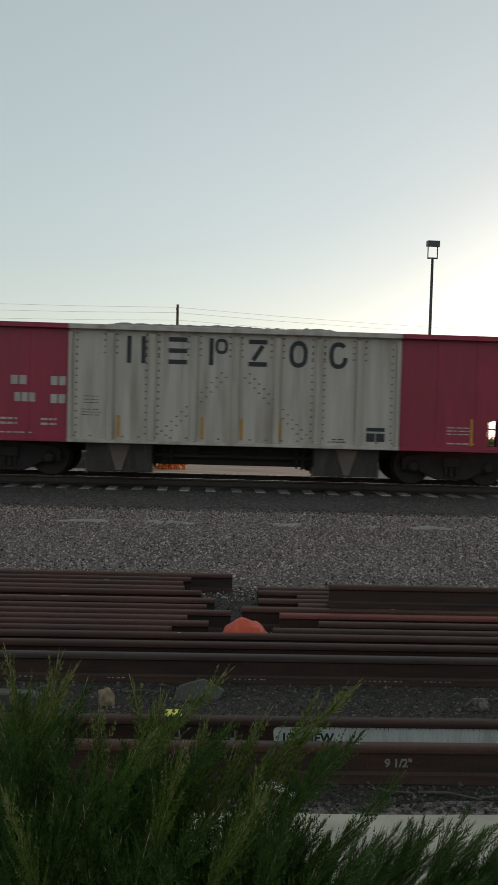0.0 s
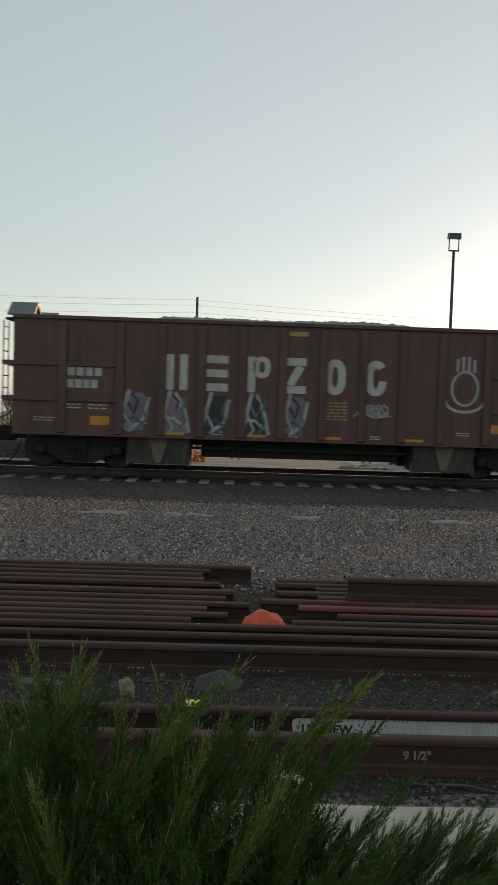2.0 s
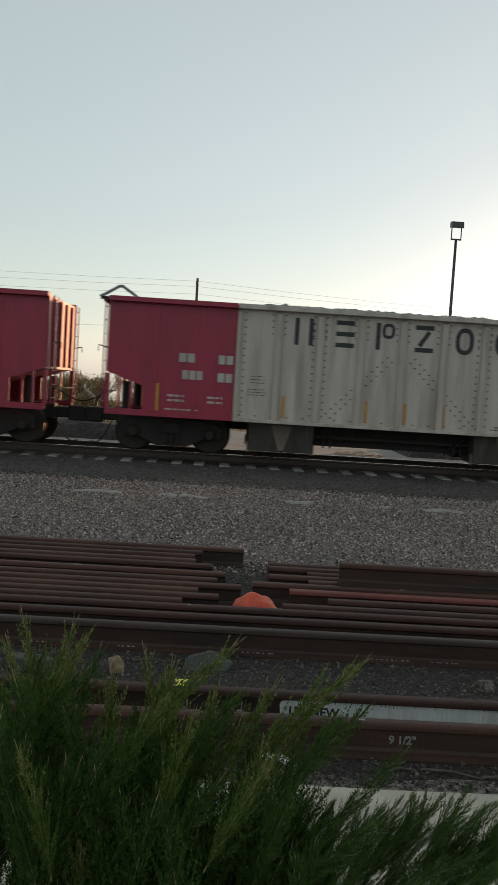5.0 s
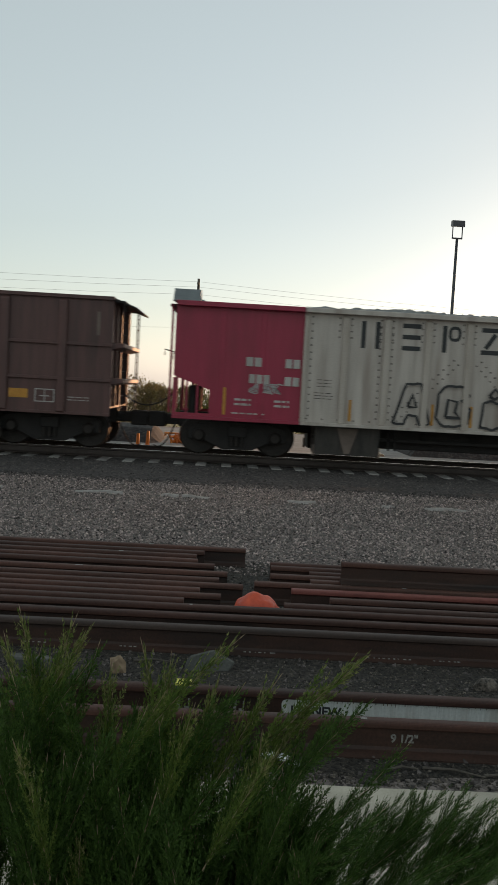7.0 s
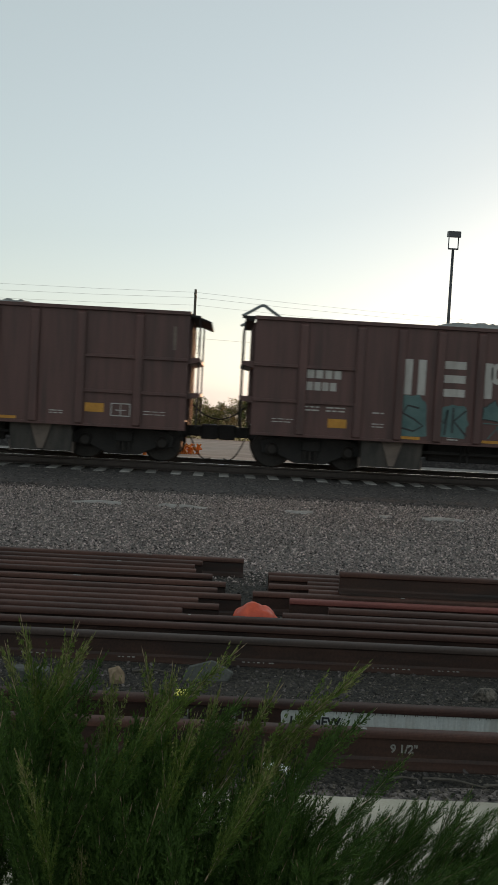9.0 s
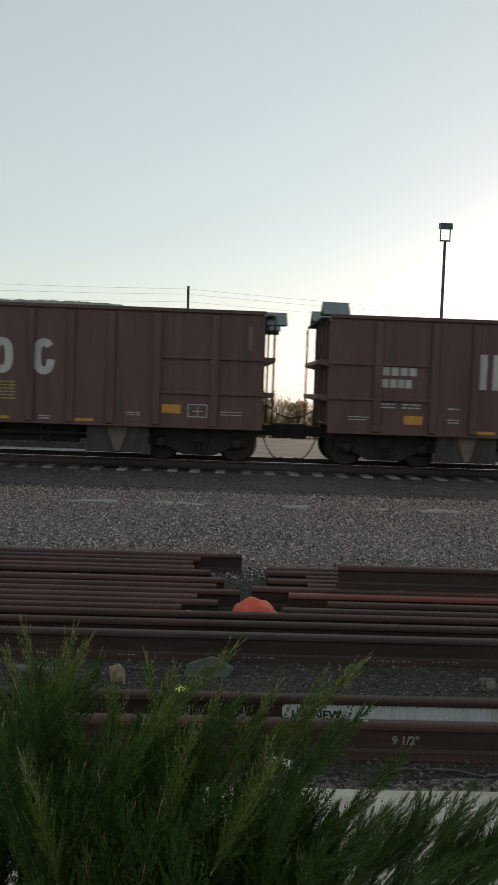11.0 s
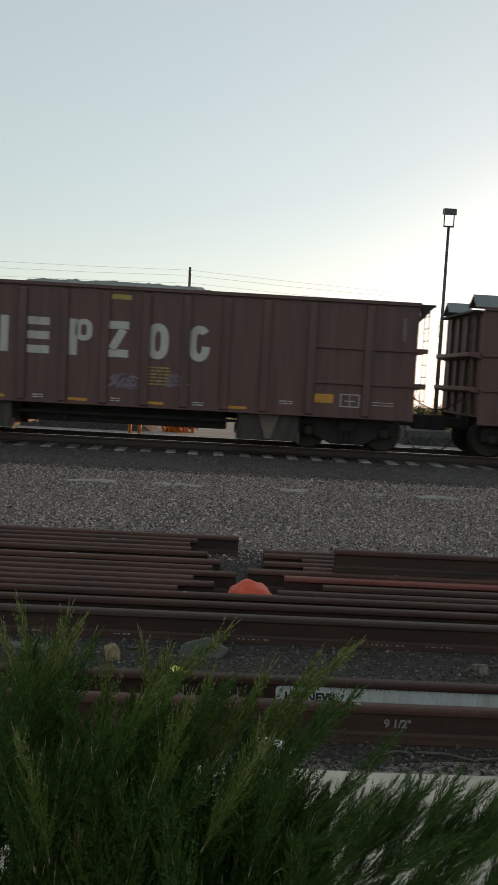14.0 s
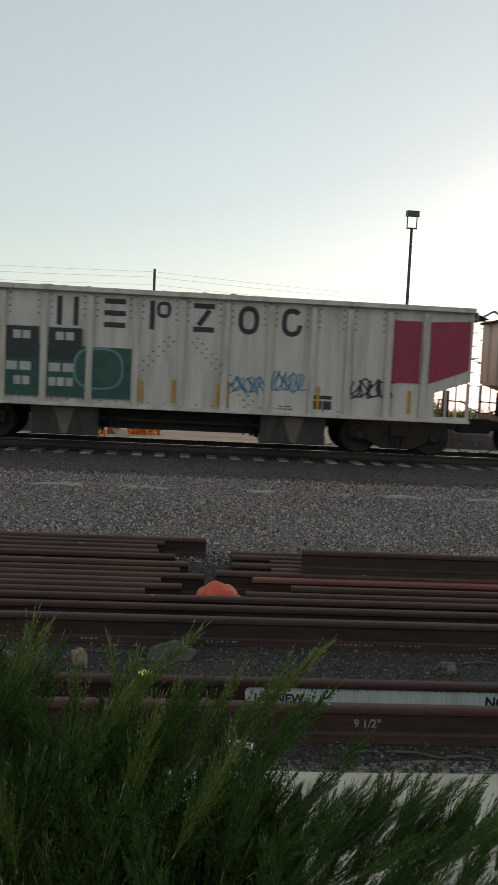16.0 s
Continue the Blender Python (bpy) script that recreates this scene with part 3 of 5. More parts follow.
def heap(car, seed, height, x0=-4.2, x1=3.6):
    """The load of crushed stone that shows over the rim."""
    rnd = random.Random(seed)
    a, b = x0 + rnd.uniform(-1, 1), x1 + rnd.uniform(-1, 1)
    nx, ny = 150, 26
    bm = bmesh.new()
    g = []
    for i in range(nx + 1):
        x = -6.0 + 12.0 * i / nx
        row = []
        for j in range(ny + 1):
            y = -1.53 + 3.06 * j / ny
            u = min(max((x - a) / 1.6, 0), 1) * min(max((b - x) / 1.6, 0), 1)
            e = max(0.0, 1 - (abs(y) / 1.53) ** 2)
            z = TOP - 0.32 + u * (0.26 + (0.13 + height * (0.95 + 0.6 * noise.noise(Vector((x * 0.5, y * 0.4, seed))))) * e ** 0.8)
            z += 0.06 * u * e * noise.noise(Vector((x * 5, y * 5, seed))) + 0.05 * e * noise.noise(Vector((x * 11, y * 11, seed)))
            row.append(bm.verts.new((x, y, z)))
        g.append(row)
    for i in range(nx):
        for j in range(ny):
            bm.faces.new((g[i][j], g[i + 1][j], g[i + 1][j + 1], g[i][j + 1]))
    part("ballast_load", bm, M_LOAD, car, "heaped grey crushed stone")


def plate(car, name, x0, x1, z0, z1, material, label="", proud=0.006, y=-HALF):
    bm = bmesh.new()
    box(bm, x0, x1, y - proud, y + 0.002, z0, z1)
    return part(name, bm, material, car, label)


def char_blocks(car, x0, x1, z0, z1, n, material, proud=0.006, y=-HALF):
    """A short mark as one plain block a character."""
    bm = bmesh.new()
    p = (x1 - x0) / n
    for k in range(n):
        box(bm, x0 + k * p, x0 + (k + 0.8) * p, y - proud, y + 0.002, z0, z1)
    tagged(part("mark_bar", bm, material, car, "pale block marks"), kind="stuff")


def letter_marks(car, xs, z0, z1, w, material, y=-HALF):
    """The big company lettering, as plain bars and rings of its size and colour."""
    k, c = w * (0.36 if material is M_WLET else 0.24), (z0 + z1) / 2
    h = (z1 - z0) / 2
    for i, x in enumerate(xs):
        bm = bmesh.new()
        if i >= 4:
            ribbon(bm, loop(x, c, w / 2 - k / 2, h - k / 2, 30, 0.8, 1.0 if i == 4 else 0.86, 0.0 if i == 4 else 0.75), k, y - 0.006)
        elif i == 0:
            for a in (-1, 1):
                box(bm, x + a * (w / 2 - k / 2) - k / 2, x + a * (w / 2 - k / 2) + k / 2, y - 0.006, y + 0.002, z0, z1)
        elif i == 1:
            for a in (-1, 0, 1):
                box(bm, x - w / 2, x + w / 2, y - 0.006, y + 0.002, c + a * (h - k / 2) - k / 2, c + a * (h - k / 2) + k / 2)
        elif i == 2:
            box(bm, x - w / 2, x - w / 2 + k, y - 0.006, y + 0.002, z0, z1)
            ribbon(bm, loop(x + w * 0.16, c + h * 0.42, w * 0.26, h * 0.45, 22, 0.7), k * 0.7, y - 0.006)
        else:
            for a in (-1, 1):
                box(bm, x - w / 2, x + w / 2, y - 0.006, y + 0.002, c + a * (h - k / 2) - k / 2, c + a * (h - k / 2) + k / 2)
            ribbon(bm, [(x - w * 0.25, c - h * 0.55), (x + w * 0.25, c + h * 0.55)], k, y - 0.006)
        part("letter_block", bm, material, car)


def stencil(car, x, z, w, rows, material, pitch=0.055, h=0.025, y=-HALF, seed=0):
    """Small unreadable stencilling as rows of plain bars."""
    rnd = random.Random(seed + int(x * 100))
    bm = bmesh.new()
    for r in range(rows):
        a = x
        while a < x + w - 0.03:
            b = min(a + rnd.uniform(0.05, 0.16), x + w)
            box(bm, a, b, y - 0.005, y + 0.002, z - r * pitch - h, z - r * pitch)
            a = b + rnd.uniform(0.02, 0.04)
    tagged(part("stencil", bm, material, car), kind="stuff")


def rivets(bm, pts, y=-HALF, r=0.022):
    for x, z in pts:
        top = bm.verts.new((x, y - 0.016, z))
        ring = [bm.verts.new((x + r * math.cos(a), y + 0.001, z + r * math.sin(a))) for a in (math.tau * j / 6 for j in range(6))]
        for j in range(6):
            bm.faces.new((top, ring[j], ring[(j + 1) % 6]))


def line(x0, z0, x1, z1, n):
    return [(x0 + (x1 - x0) * i / (n - 1), z0 + (z1 - z0) * i / (n - 1)) for i in range(n)]




def end_walls(car, x, m, slope_in, zlow):
    for s in (-1, 1):
        bm = bmesh.new()
        box(bm, min(s * x, s * (x - 0.03)), max(s * x, s * (x - 0.03)), -HALF + 0.01, HALF - 0.01, zlow, TOP - 0.04)
        for y in (-1.0, -0.35, 0.35, 1.0):
            box(bm, min(s * x, s * (x + 0.06)), max(s * x, s * (x + 0.06)), y - 0.04, y + 0.04, zlow, TOP - 0.1)
        part("end_wall", bm, m, car)
        bm = bmesh.new()
        prism_y(bm, [(s * (x - 0.02), zlow), (s * slope_in, 0.9), (s * slope_in, 0.85), (s * (x - 0.02), zlow - 0.05)], -HALF + 0.03, HALF - 0.03)
        part("slope_sheet", bm, m, car)


def make_ribbed_car(m_mid, m_left, m_right, name_label, kind="split", ribs=None, cut=3.54):
    """The riveted hopper with a pale middle and painted end thirds."""
    car = base("hopper_car", pose(0, TRACK_Y, RAIL_Z), name_label, "railway car", "cars of the ballast train")
    cuts = [(-6.27, -3.54, m_left), (-3.54, cut, m_mid), (cut, 6.27, m_right)]
    for side in (-1, 1):
        for a, b, m in cuts:
            bm = bmesh.new()
            e = 1 if a > 0 else -1
            if a == -3.54:
                pts = [(a, 0.81), (b, 0.81), (b, TOP), (a, TOP)]
            elif e < 0:
                pts = [(a, 0.81), (b, 0.81), (b, TOP), (a, TOP), (a, 1.70), (-5.49, 1.43), (-5.49, 0.92), (a, 0.92)]
            else:
                pts = [(a, 0.81), (b, 0.81), (b, 0.92), (5.49, 0.92), (5.49, 1.43), (b, 1.70), (b, TOP), (a, TOP)]
            prism_y(bm, pts, side * HALF - 0.015, side * HALF + 0.015) if side > 0 else prism_y(bm, pts, -HALF, -HALF + 0.03)
            part("side_sheet", bm, m, car, "")
            bm = bmesh.new()
            y = side * (HALF + 0.02)
            box(bm, a + 0.004, b - 0.004, min(y, y + side * 0.1) - 0.03, max(y, y + side * 0.1), TOP - 0.09, TOP + 0.015)
            part("top_chord", bm, m, car, "", 0.008)
            bm = bmesh.new()
            box(bm, a + 0.004, b - 0.004, min(y, y + side * 0.07) - 0.03, max(y, y + side * 0.07), 0.79, 0.86)
            part("side_sill", bm, m, car, "", 0.006)
        for e in (-1, 1):
            bm = bmesh.new()
            for k, w in ((6.24, 0.04), (5.98, 0.02), (5.75, 0.02)):
                box(bm, e * k - w, e * k + w, side * 1.5 - 0.03, side * 1.5 + 0.03, 0.9, 1.66)
            part("corner_post", bm, m_left if e < 0 else m_right, car)
            bm = bmesh.new()
            tube(bm, [(e * 5.85, side * 1.2, 0.9), (e * 5.85, side * 1.2, 1.5)], 0.09, 10)
            part("brake_cylinder", bm, M_UNDER, car)
    rib_x = ribs or [-3.54 + 7.08 * i / 8 for i in range(9)]
    for i, x in enumerate(rib_x):
        w = 0.07 if ribs or 0 < i < 8 else 0.045
        x += 0 if ribs else 0.045 if i == 0 else -0.045 if i == 8 else 0
        bm = bmesh.new()
        prism_x(bm, [(-HALF - 0.08, 0.86), (-HALF - 0.08, TOP - 0.16), (-HALF, TOP - 0.1), (-HALF, 0.83)], x - w, x + w)
        part("rib", bm, M_RIB if m_mid is M_GREY else M_WRIB, car, "", 0.012)
    for x in (() if ribs else (-5.25, -4.4, 4.4, 5.25)):
        bm = bmesh.new()
        box(bm, x - 0.05, x + 0.05, -HALF - 0.015, -HALF + 0.002, 0.9, TOP - 0.1)
        part("rib", bm, m_left if x < 0 else m_right, car, "", 0.006)
    bm = bmesh.new()
    pts = []
    for i in (() if ribs else (0, 2, 6, 8)):
        for o in ((0.17,) if i == 0 else (-0.17,) if i == 8 else (-0.13, 0.13)):
            pts += line(rib_x[i] + o, 1.0, rib_x[i] + o, 3.1, 15)
    for i in range(1, len(rib_x) - 1):
        for o in (-0.13, 0.13):
            pts += line(rib_x[i] + o, 2.7, rib_x[i] + o, 3.1, 4)
    for s in (-1, 1):
        for d in (0, 0.1):
            pts += line(s * (0.2 + d), 2.25 + d * 0.9, s * (1.45 + d), 0.98 + d * 0.9, 13)
    for x in [-3.4 + 0.34 * k for k in range(21)]:
        pts.append((x, 0.93))
    rivets(bm, pts)
    tagged(part("riveting", bm, M_DARKRIVET, car, "rows of dark rivet heads"), kind="stuff")
    end_walls(car, 6.25, m_left, 3.0, 1.72)
    make_under(car, 2.46, 0.72)
    for e in (-1, 1):
        for sy in (-1, 1):
            ladder(car, "ladder", e * 6.36, sy * 1.28, 0.9, TOP - 0.05, 0.4, "y", 8, m_left if e < 0 else m_right)
        bm = bmesh.new()
        for y in (-1.3, 1.3):
            tube(bm, [(e * 6.3, y, 2.2), (e * 6.5, y, 2.25), (e * 6.5, y, 2.12)], 0.015, 5)
        tube(bm, [(e * 6.38, -1.2, 1.25), (e * 6.38, 1.2, 1.25)], 0.02, 6)
        part("grab_iron", bm, M_UNDER, car)
    for x in ((-2.5, -0.72, 0.12, 0.95, 2.62) if kind == "split" else (-0.85, 0.75)):
        plate(car, "reflector_strip", x, x + 0.06, 0.92, 1.38, M_ORANGE, "vertical orange reflective strip")
    if kind == "split":
        for x in (-5.2, 5.1):
            plate(car, "reflector_strip", x, x + 0.06, 0.92, 1.5, M_ORANGE, "vertical orange reflective strip", 0.02)
    bm = bmesh.new()
    box(bm, 2.84, 3.24, -HALF - 0.006, -HALF, 1.18, 1.26)
    box(bm, 2.84, 3.03, -HALF - 0.006, -HALF, 0.96, 1.14)
    box(bm, 3.05, 3.24, -HALF - 0.006, -HALF, 0.96, 1.14)
    part("data_panel", bm, M_BLACK, car, "small black data panel")
    stencil(car, -3.2, 1.78, 0.3, 3, M_DARKRIVET, 0.07, 0.015)
    stencil(car, -3.25, 1.5, 0.4, 3, M_DARKRIVET, 0.06, 0.015)
    stencil(car, 2.1, 1.0, 0.3, 2, M_DARKRIVET)
    return car


B_RIBS = [-5.15, -3.93, -3.05, -2.2, -1.33, -0.47, 0.4, 1.25, 2.1, 2.95, 3.93, 5.15]


def make_brown_car(label):
    car = base("hopper_car", pose(0, TRACK_Y, RAIL_Z), label, "railway car", "cars of the ballast train")
    for side in (-1, 1):
        bm = bmesh.new()
        box(bm, -6.2, 6.2, min(side * HALF, side * (HALF - 0.03)), max(side * HALF, side * (HALF - 0.03)), 0.76, TOP)
        part("side_sheet", bm, M_BROWN, car)
        bm = bmesh.new()
        y = side * (HALF + 0.015)
        box(bm, -6.22, 6.22, y - 0.04, y + 0.04, TOP - 0.07, TOP + 0.01)
        part("top_chord", bm, M_BROWN, car, "", 0.008)
        bm = bmesh.new()
        box(bm, -6.2, 6.2, y - 0.02, y + 0.02, 0.74, 0.80)
        part("side_sill", bm, M_BROWN, car, "", 0.006)
    for x in B_RIBS:
        bm = bmesh.new()
        w = 0.085
        prism_x(bm, [(-HALF - 0.07, 0.8), (-HALF - 0.07, TOP - 0.14), (-HALF, TOP - 0.08), (-HALF, 0.76)], x - w, x + w)
        part("rib", bm, M_BROWN, car, "", 0.012)
    for s in (-1, 1):
        for z in (1.5, 2.25):
            bm = bmesh.new()
            a, b = sorted((s * 3.93, s * 6.2))
            box(bm, a, b, -HALF - 0.05, -HALF + 0.002, z - 0.035, z + 0.035)
            part("side_ledge", bm, M_BROWN, car, "", 0.008)
            bm = bmesh.new()
            prism_y(bm, [(s * 6.19, z - 0.09), (s * 6.45, z - 0.03), (s * 6.45, z + 0.06), (s * 6.19, z + 0.06)], -HALF + 0.02, HALF - 0.02)
            part("end_ledge", bm, M_BROWN, car, "", 0.01)
        for sy in (-1, 1):
            ladder(car, "ladder", s * 6.42, sy * 1.3, 0.8, TOP - 0.12, 0.42, "y", 9, M_UNDER)
    end_walls(car, 6.18, M_BROWN, 3.4, 0.95)
    make_under(car, 3.1, 0.68)
    letter_marks(car, (-2.73, -1.87, -0.99, -0.2, 0.65, 1.53), 1.78, 2.54, 0.46, M_WLET)
    # reporting marks, as plain bars
    char_blocks(car, -5.05, -4.28, 2.02, 2.2, 4, M_WLET)
    char_blocks(car, -5.05, -4.38, 1.76, 1.94, 4, M_WLET)
    plate(car, "stencil_plate", -0.36, 0.06, 3.0, 3.1, M_STENCIL, "faded yellow stencil patch")
    plate(car, "reflector", -4.55, -4.15, 0.98, 1.17, M_ORANGE, "orange reflective panel", 0.01)
    plate(car, "reflector", 4.05, 4.45, 1.05, 1.24, M_ORANGE, "orange reflective panel", 0.01)
    for x in (-2.95, -1.2, 0.42, 2.2):
        plate(car, "reflector_strip", x, x + 0.4, 0.82, 0.88, M_ORANGE, "orange reflective strip", 0.01)
    bm = bmesh.new()
    for a, b, c, d in ((4.6, 5.02, 0.98, 1.0), (4.6, 5.02, 1.24, 1.26), (4.6, 4.62, 0.98, 1.26), (5.0, 5.02, 0.98, 1.26), (4.7, 4.92, 1.1, 1.12), (4.8, 4.82, 1.0, 1.24)):
        box(bm, a, b, -HALF - 0.006, -HALF, c, d)
    part("data_panel", bm, M_WLET, car, "white outlined data panel")
    # pale plate paints in light at the corner; M_GATE only lends the colour
    plate(car, "pale_strip", 5.86, 5.93, 2.45, 2.95, M_GATE, "pale strip painted for light by the corner", 0.012)
    stencil(car, -5.05, 1.42, 0.35, 2, M_WLET, 0.07, 0.03)
    stencil(car, -4.6, 1.42, 0.4, 2, M_WLET, 0.07, 0.03)
    stencil(car, -5.75, 1.12, 0.45, 2, M_WLET, 0.06, 0.018)
    stencil(car, -3.6, 1.36, 0.25, 1, M_WLET, 0.06, 0.03)
    stencil(car, -3.6, 1.12, 0.25, 2, M_WLET, 0.06, 0.025)
    stencil(car, 3.3, 1.05, 0.28, 2, M_WLET, 0.05, 0.02)
    stencil(car, 5.3, 1.12, 0.45, 2, M_WLET, 0.06, 0.018)
    stencil(car, 0.45, 1.62, 0.5, 6, M_STENCIL, 0.07, 0.03)
    for x in (-1.95, -0.3, 1.45):
        stencil(car, x, 0.92, 0.22, 2, M_WLET, 0.05, 0.025)
    return car


def ribbon(bm, pts, w, y):
    """A flat painted stroke along points (x, z)."""
    pts = [Vector((p[0], p[1])) for p in pts]
    prev = None
    for i, p in enumerate(pts):
        d = pts[min(i + 1, len(pts) - 1)] - pts[max(i - 1, 0)]
        d = d.normalized() if d.length > 1e-6 else Vector((1, 0))
        o = Vector((-d.y, d.x)) * (w / 2)
        row = [bm.verts.new((q.x, y, q.y)) for q in (p + o, p - o)]
        if prev:
            bm.faces.new((prev[0], row[0], row[1], prev[1]))
        prev = row


def loop(cx, cz, a, b, n=22, sq=1.0, turn=1.0, start=0.0):
    out = []
    for i in range(n + 1):
        t = start + math.tau * turn * i / n
        c, s = math.cos(t), math.sin(t)
        out.append((cx + a * math.copysign(abs(c) ** sq, c), cz + b * math.copysign(abs(s) ** sq, s)))
    return out


def scribble(car, x0, x1, z0, z1, material, seed, strokes=3, w=0.03, name="spray_tag", label="sprayed scribble"):
    rnd = random.Random(seed)
    bm = bmesh.new()
    for k in range(strokes):
        n = 26
        ph, fq = rnd.uniform(0, 6), rnd.uniform(2.0, 4.5)
        ribbon(bm, [(x0 + (x1 - x0) * (i / n) + 0.08 * math.sin(i * 1.1 + ph), (z0 + z1) / 2 + (z1 - z0) / 2 * math.sin(fq * math.tau * i / n + ph) * rnd.uniform(0.6, 1)) for i in range(n + 1)], w, -HALF - 0.008 - 0.002 * k)
    part(name, bm, material, car, label)


def spray_shape(car, pts, fill, edge=None, w=0.05, y=0.008, label="sprayed shape"):
    """One filled painted shape with points (x, z), and its outline."""
    bm = bmesh.new()
    bm.faces.new([bm.verts.new((x, -HALF - y, z)) for x, z in pts])
    p = part("spray_piece", bm, fill, car, label)
    if edge:
        bm = bmesh.new()
        ribbon(bm, list(pts) + [pts[0]], w, -HALF - y - 0.003)
        part("outline", bm, edge, p)
    return p


def stroke(car, pts, material, w, y=0.013, label="sprayed stroke"):
    bm = bmesh.new()
    ribbon(bm, pts, w, -HALF - y)
    return part("spray_stroke", bm, material, car, label)


def wobble(pts, seed, amount=0.02, n=4):
    """Points along a closed shape, pushed about a little."""
    rnd = random.Random(seed)
    out = []
    for k, a in enumerate(pts):
        b = pts[(k + 1) % len(pts)]
        for j in range(n):
            f = j / n
            out.append((a[0] + (b[0] - a[0]) * f + rnd.uniform(-amount, amount), a[1] + (b[1] - a[1]) * f + rnd.uniform(-amount, amount)))
    return out


def rgr_marks(car):
    letter_marks(car, (-2.12, -1.24, -0.38, 0.46, 1.33, 2.19), 2.5, 3.07, 0.40, M_BLACK)
    for a, b, c, n in ((-4.74, -4.38, 1.98, 2), (-3.9, -3.56, 1.98, 2), (-4.66, -4.2, 1.62, 3), (-3.9, -3.56, 1.6, 2)):
        char_blocks(car, a, b, c, c + 0.19, n, M_WLET, 0.02)
    stencil(car, -4.95, 1.28, 0.35, 2, M_WLET, 0.1, 0.045)
    stencil(car, -4.1, 1.28, 0.32, 2, M_WLET, 0.1, 0.045)
    stencil(car, -5.0, 0.98, 0.7, 1, M_WLET, 0.05, 0.03)
    stencil(car, 4.6, 1.32, 0.5, 3, M_WLET, 0.07, 0.025)
    stencil(car, 4.6, 0.98, 0.6, 1, M_WLET, 0.05, 0.03)


red_proto = make_ribbed_car(M_GREY, M_RED, M_RED, "hopper car with red ends and a pale grey riveted middle")
rgr_marks(red_proto)
brown_proto = make_brown_car("dark brown steel hopper car with pale block lettering")
Q_RIBS = [-5.3, -4.47, -3.43, -2.56, -1.69, -0.81, 0.03, 0.89, 1.78, 2.64, 3.51, 4.37, 5.25]
R_RIBS = [-5.65, -4.7, -3.75, -2.9, -1.95, -0.99, -0.03, 0.9, 1.84, 2.77, 3.55, 4.42, 5.22]
SPOT = pose(0, TRACK_Y, RAIL_Z)
CARS = []
ORDER = "rbbrbrrrbbbbbrbbwg"
first = {"r": True, "b": True}
for kind in ORDER:
    if kind in "rb":
        proto = red_proto if kind == "r" else brown_proto
        CARS.append(proto if first[kind] else copy_thing(proto, SPOT))
        first[kind] = False
    elif kind == "w":
        c = make_ribbed_car(M_WHITE, M_WHITE, M_YELLOW, "off-white hopper car with a yellow end section", "plain", Q_RIBS, 5.32)
        letter_marks(c, (-2.11, -1.23, -0.38, 0.47, 1.33, 2.17), 2.5, 3.07, 0.40, M_BLACK)
        for a, b in ((-4.13, -3.55), (-3.33, -2.78)):
            plate(c, "grey_patch", a, b, 1.7, 2.35, M_GREYPATCH, "grey painted-out patch", 0.02)
            plate(c, "mark_bar", a + 0.1, b - 0.1, 2.1, 2.25, M_BLACK, "black mark", 0.024)
            plate(c, "mark_bar", a + 0.1, b - 0.08, 1.8, 1.95, M_BLACK, "black mark", 0.024)
        for x in (-5.3, -2.2, -0.7, 0.3, 2.6, 4.4):
            plate(c, "reflector", x, x + 0.38, 1.18, 1.26 if abs(x) < 4 else 1.34, M_ORANGE, "orange reflective strip", 0.02)
        stencil(c, -4.08, 1.35, 0.5, 3, M_SPRAYTEAL, 0.07, 0.045)
        stencil(c, -3.28, 1.35, 0.4, 3, M_DARKRIVET, 0.07, 0.045)
        scribble(c, -6.1, -5.5, 2.0, 2.5, M_SPRAYBLK, 71, 2, 0.02)
        for x0, z0, dx, dz in ((3.62, 2.05, 0.085, 0.12), (3.86, 2.3, 0.085, 0.12), (2.74, 1.78, 0.09, 0.03), (4.55, 2.7, 0.08, 0.11), (1.88, 2.2, 0.085, 0.12), (-1.6, 1.8, 0.09, 0.04)):
            bm = bmesh.new()
            for k in range(6):
                x, z = x0 + dx * k, z0 + dz * k
                prism_y(bm, [(x + 0.018 * math.cos(a), z + 0.018 * math.sin(a)) for a in (math.tau * j / 6 for j in range(6))], -HALF - 0.012, -HALF)
            part("rivet_row", bm, M_DARKRIVET, c, "row of dark rivets")
        ladder(c, "step_ladder", 5.9, -HALF - 0.03, 0.2, 1.45, 0.42, "x", 5, M_YELLOW, 0.014)
        plate(c, "sill_strip", 3.1, 5.3, 0.79, 0.84, M_YELLOW, "yellow painted sill", 0.095)
        for z in (1.75, 2.1, 2.45, 2.8):
            bm = bmesh.new()
            tube(bm, [(5.7, -HALF, z), (5.7, -HALF - 0.07, z), (6.15, -HALF - 0.07, z), (6.15, -HALF, z)], 0.014, 5)
            part("grab_iron", bm, M_YELLOW, c)
        CARS.append(c)
    else:
        c = make_ribbed_car(M_WORN, M_WORN, M_WORN, "weathered off-white hopper car with red panels and green graffiti", "plain", R_RIBS)
        letter_marks(c, (-2.43, -1.45, -0.5, 0.42, 1.37, 2.3), 2.48, 3.08, 0.45, M_BLACK)
        plate(c, "red_panel", 4.52, 5.12, 1.62, 2.95, M_RED, "red painted panel", 0.02)
        bm = bmesh.new()
        prism_y(bm, [(5.33, 1.62), (6.2, 1.95), (6.2, 3.0), (5.33, 2.95)], -HALF - 0.02, -HALF)
        part("red_panel", bm, M_RED, c, "red painted panel")
        for x in (-5.2, -0.95, -0.2, 0.95, 2.9, 4.9):
            plate(c, "reflector_strip", x, x + 0.07, 0.95, 1.45, M_ORANGE, "vertical orange reflective strip", 0.02)
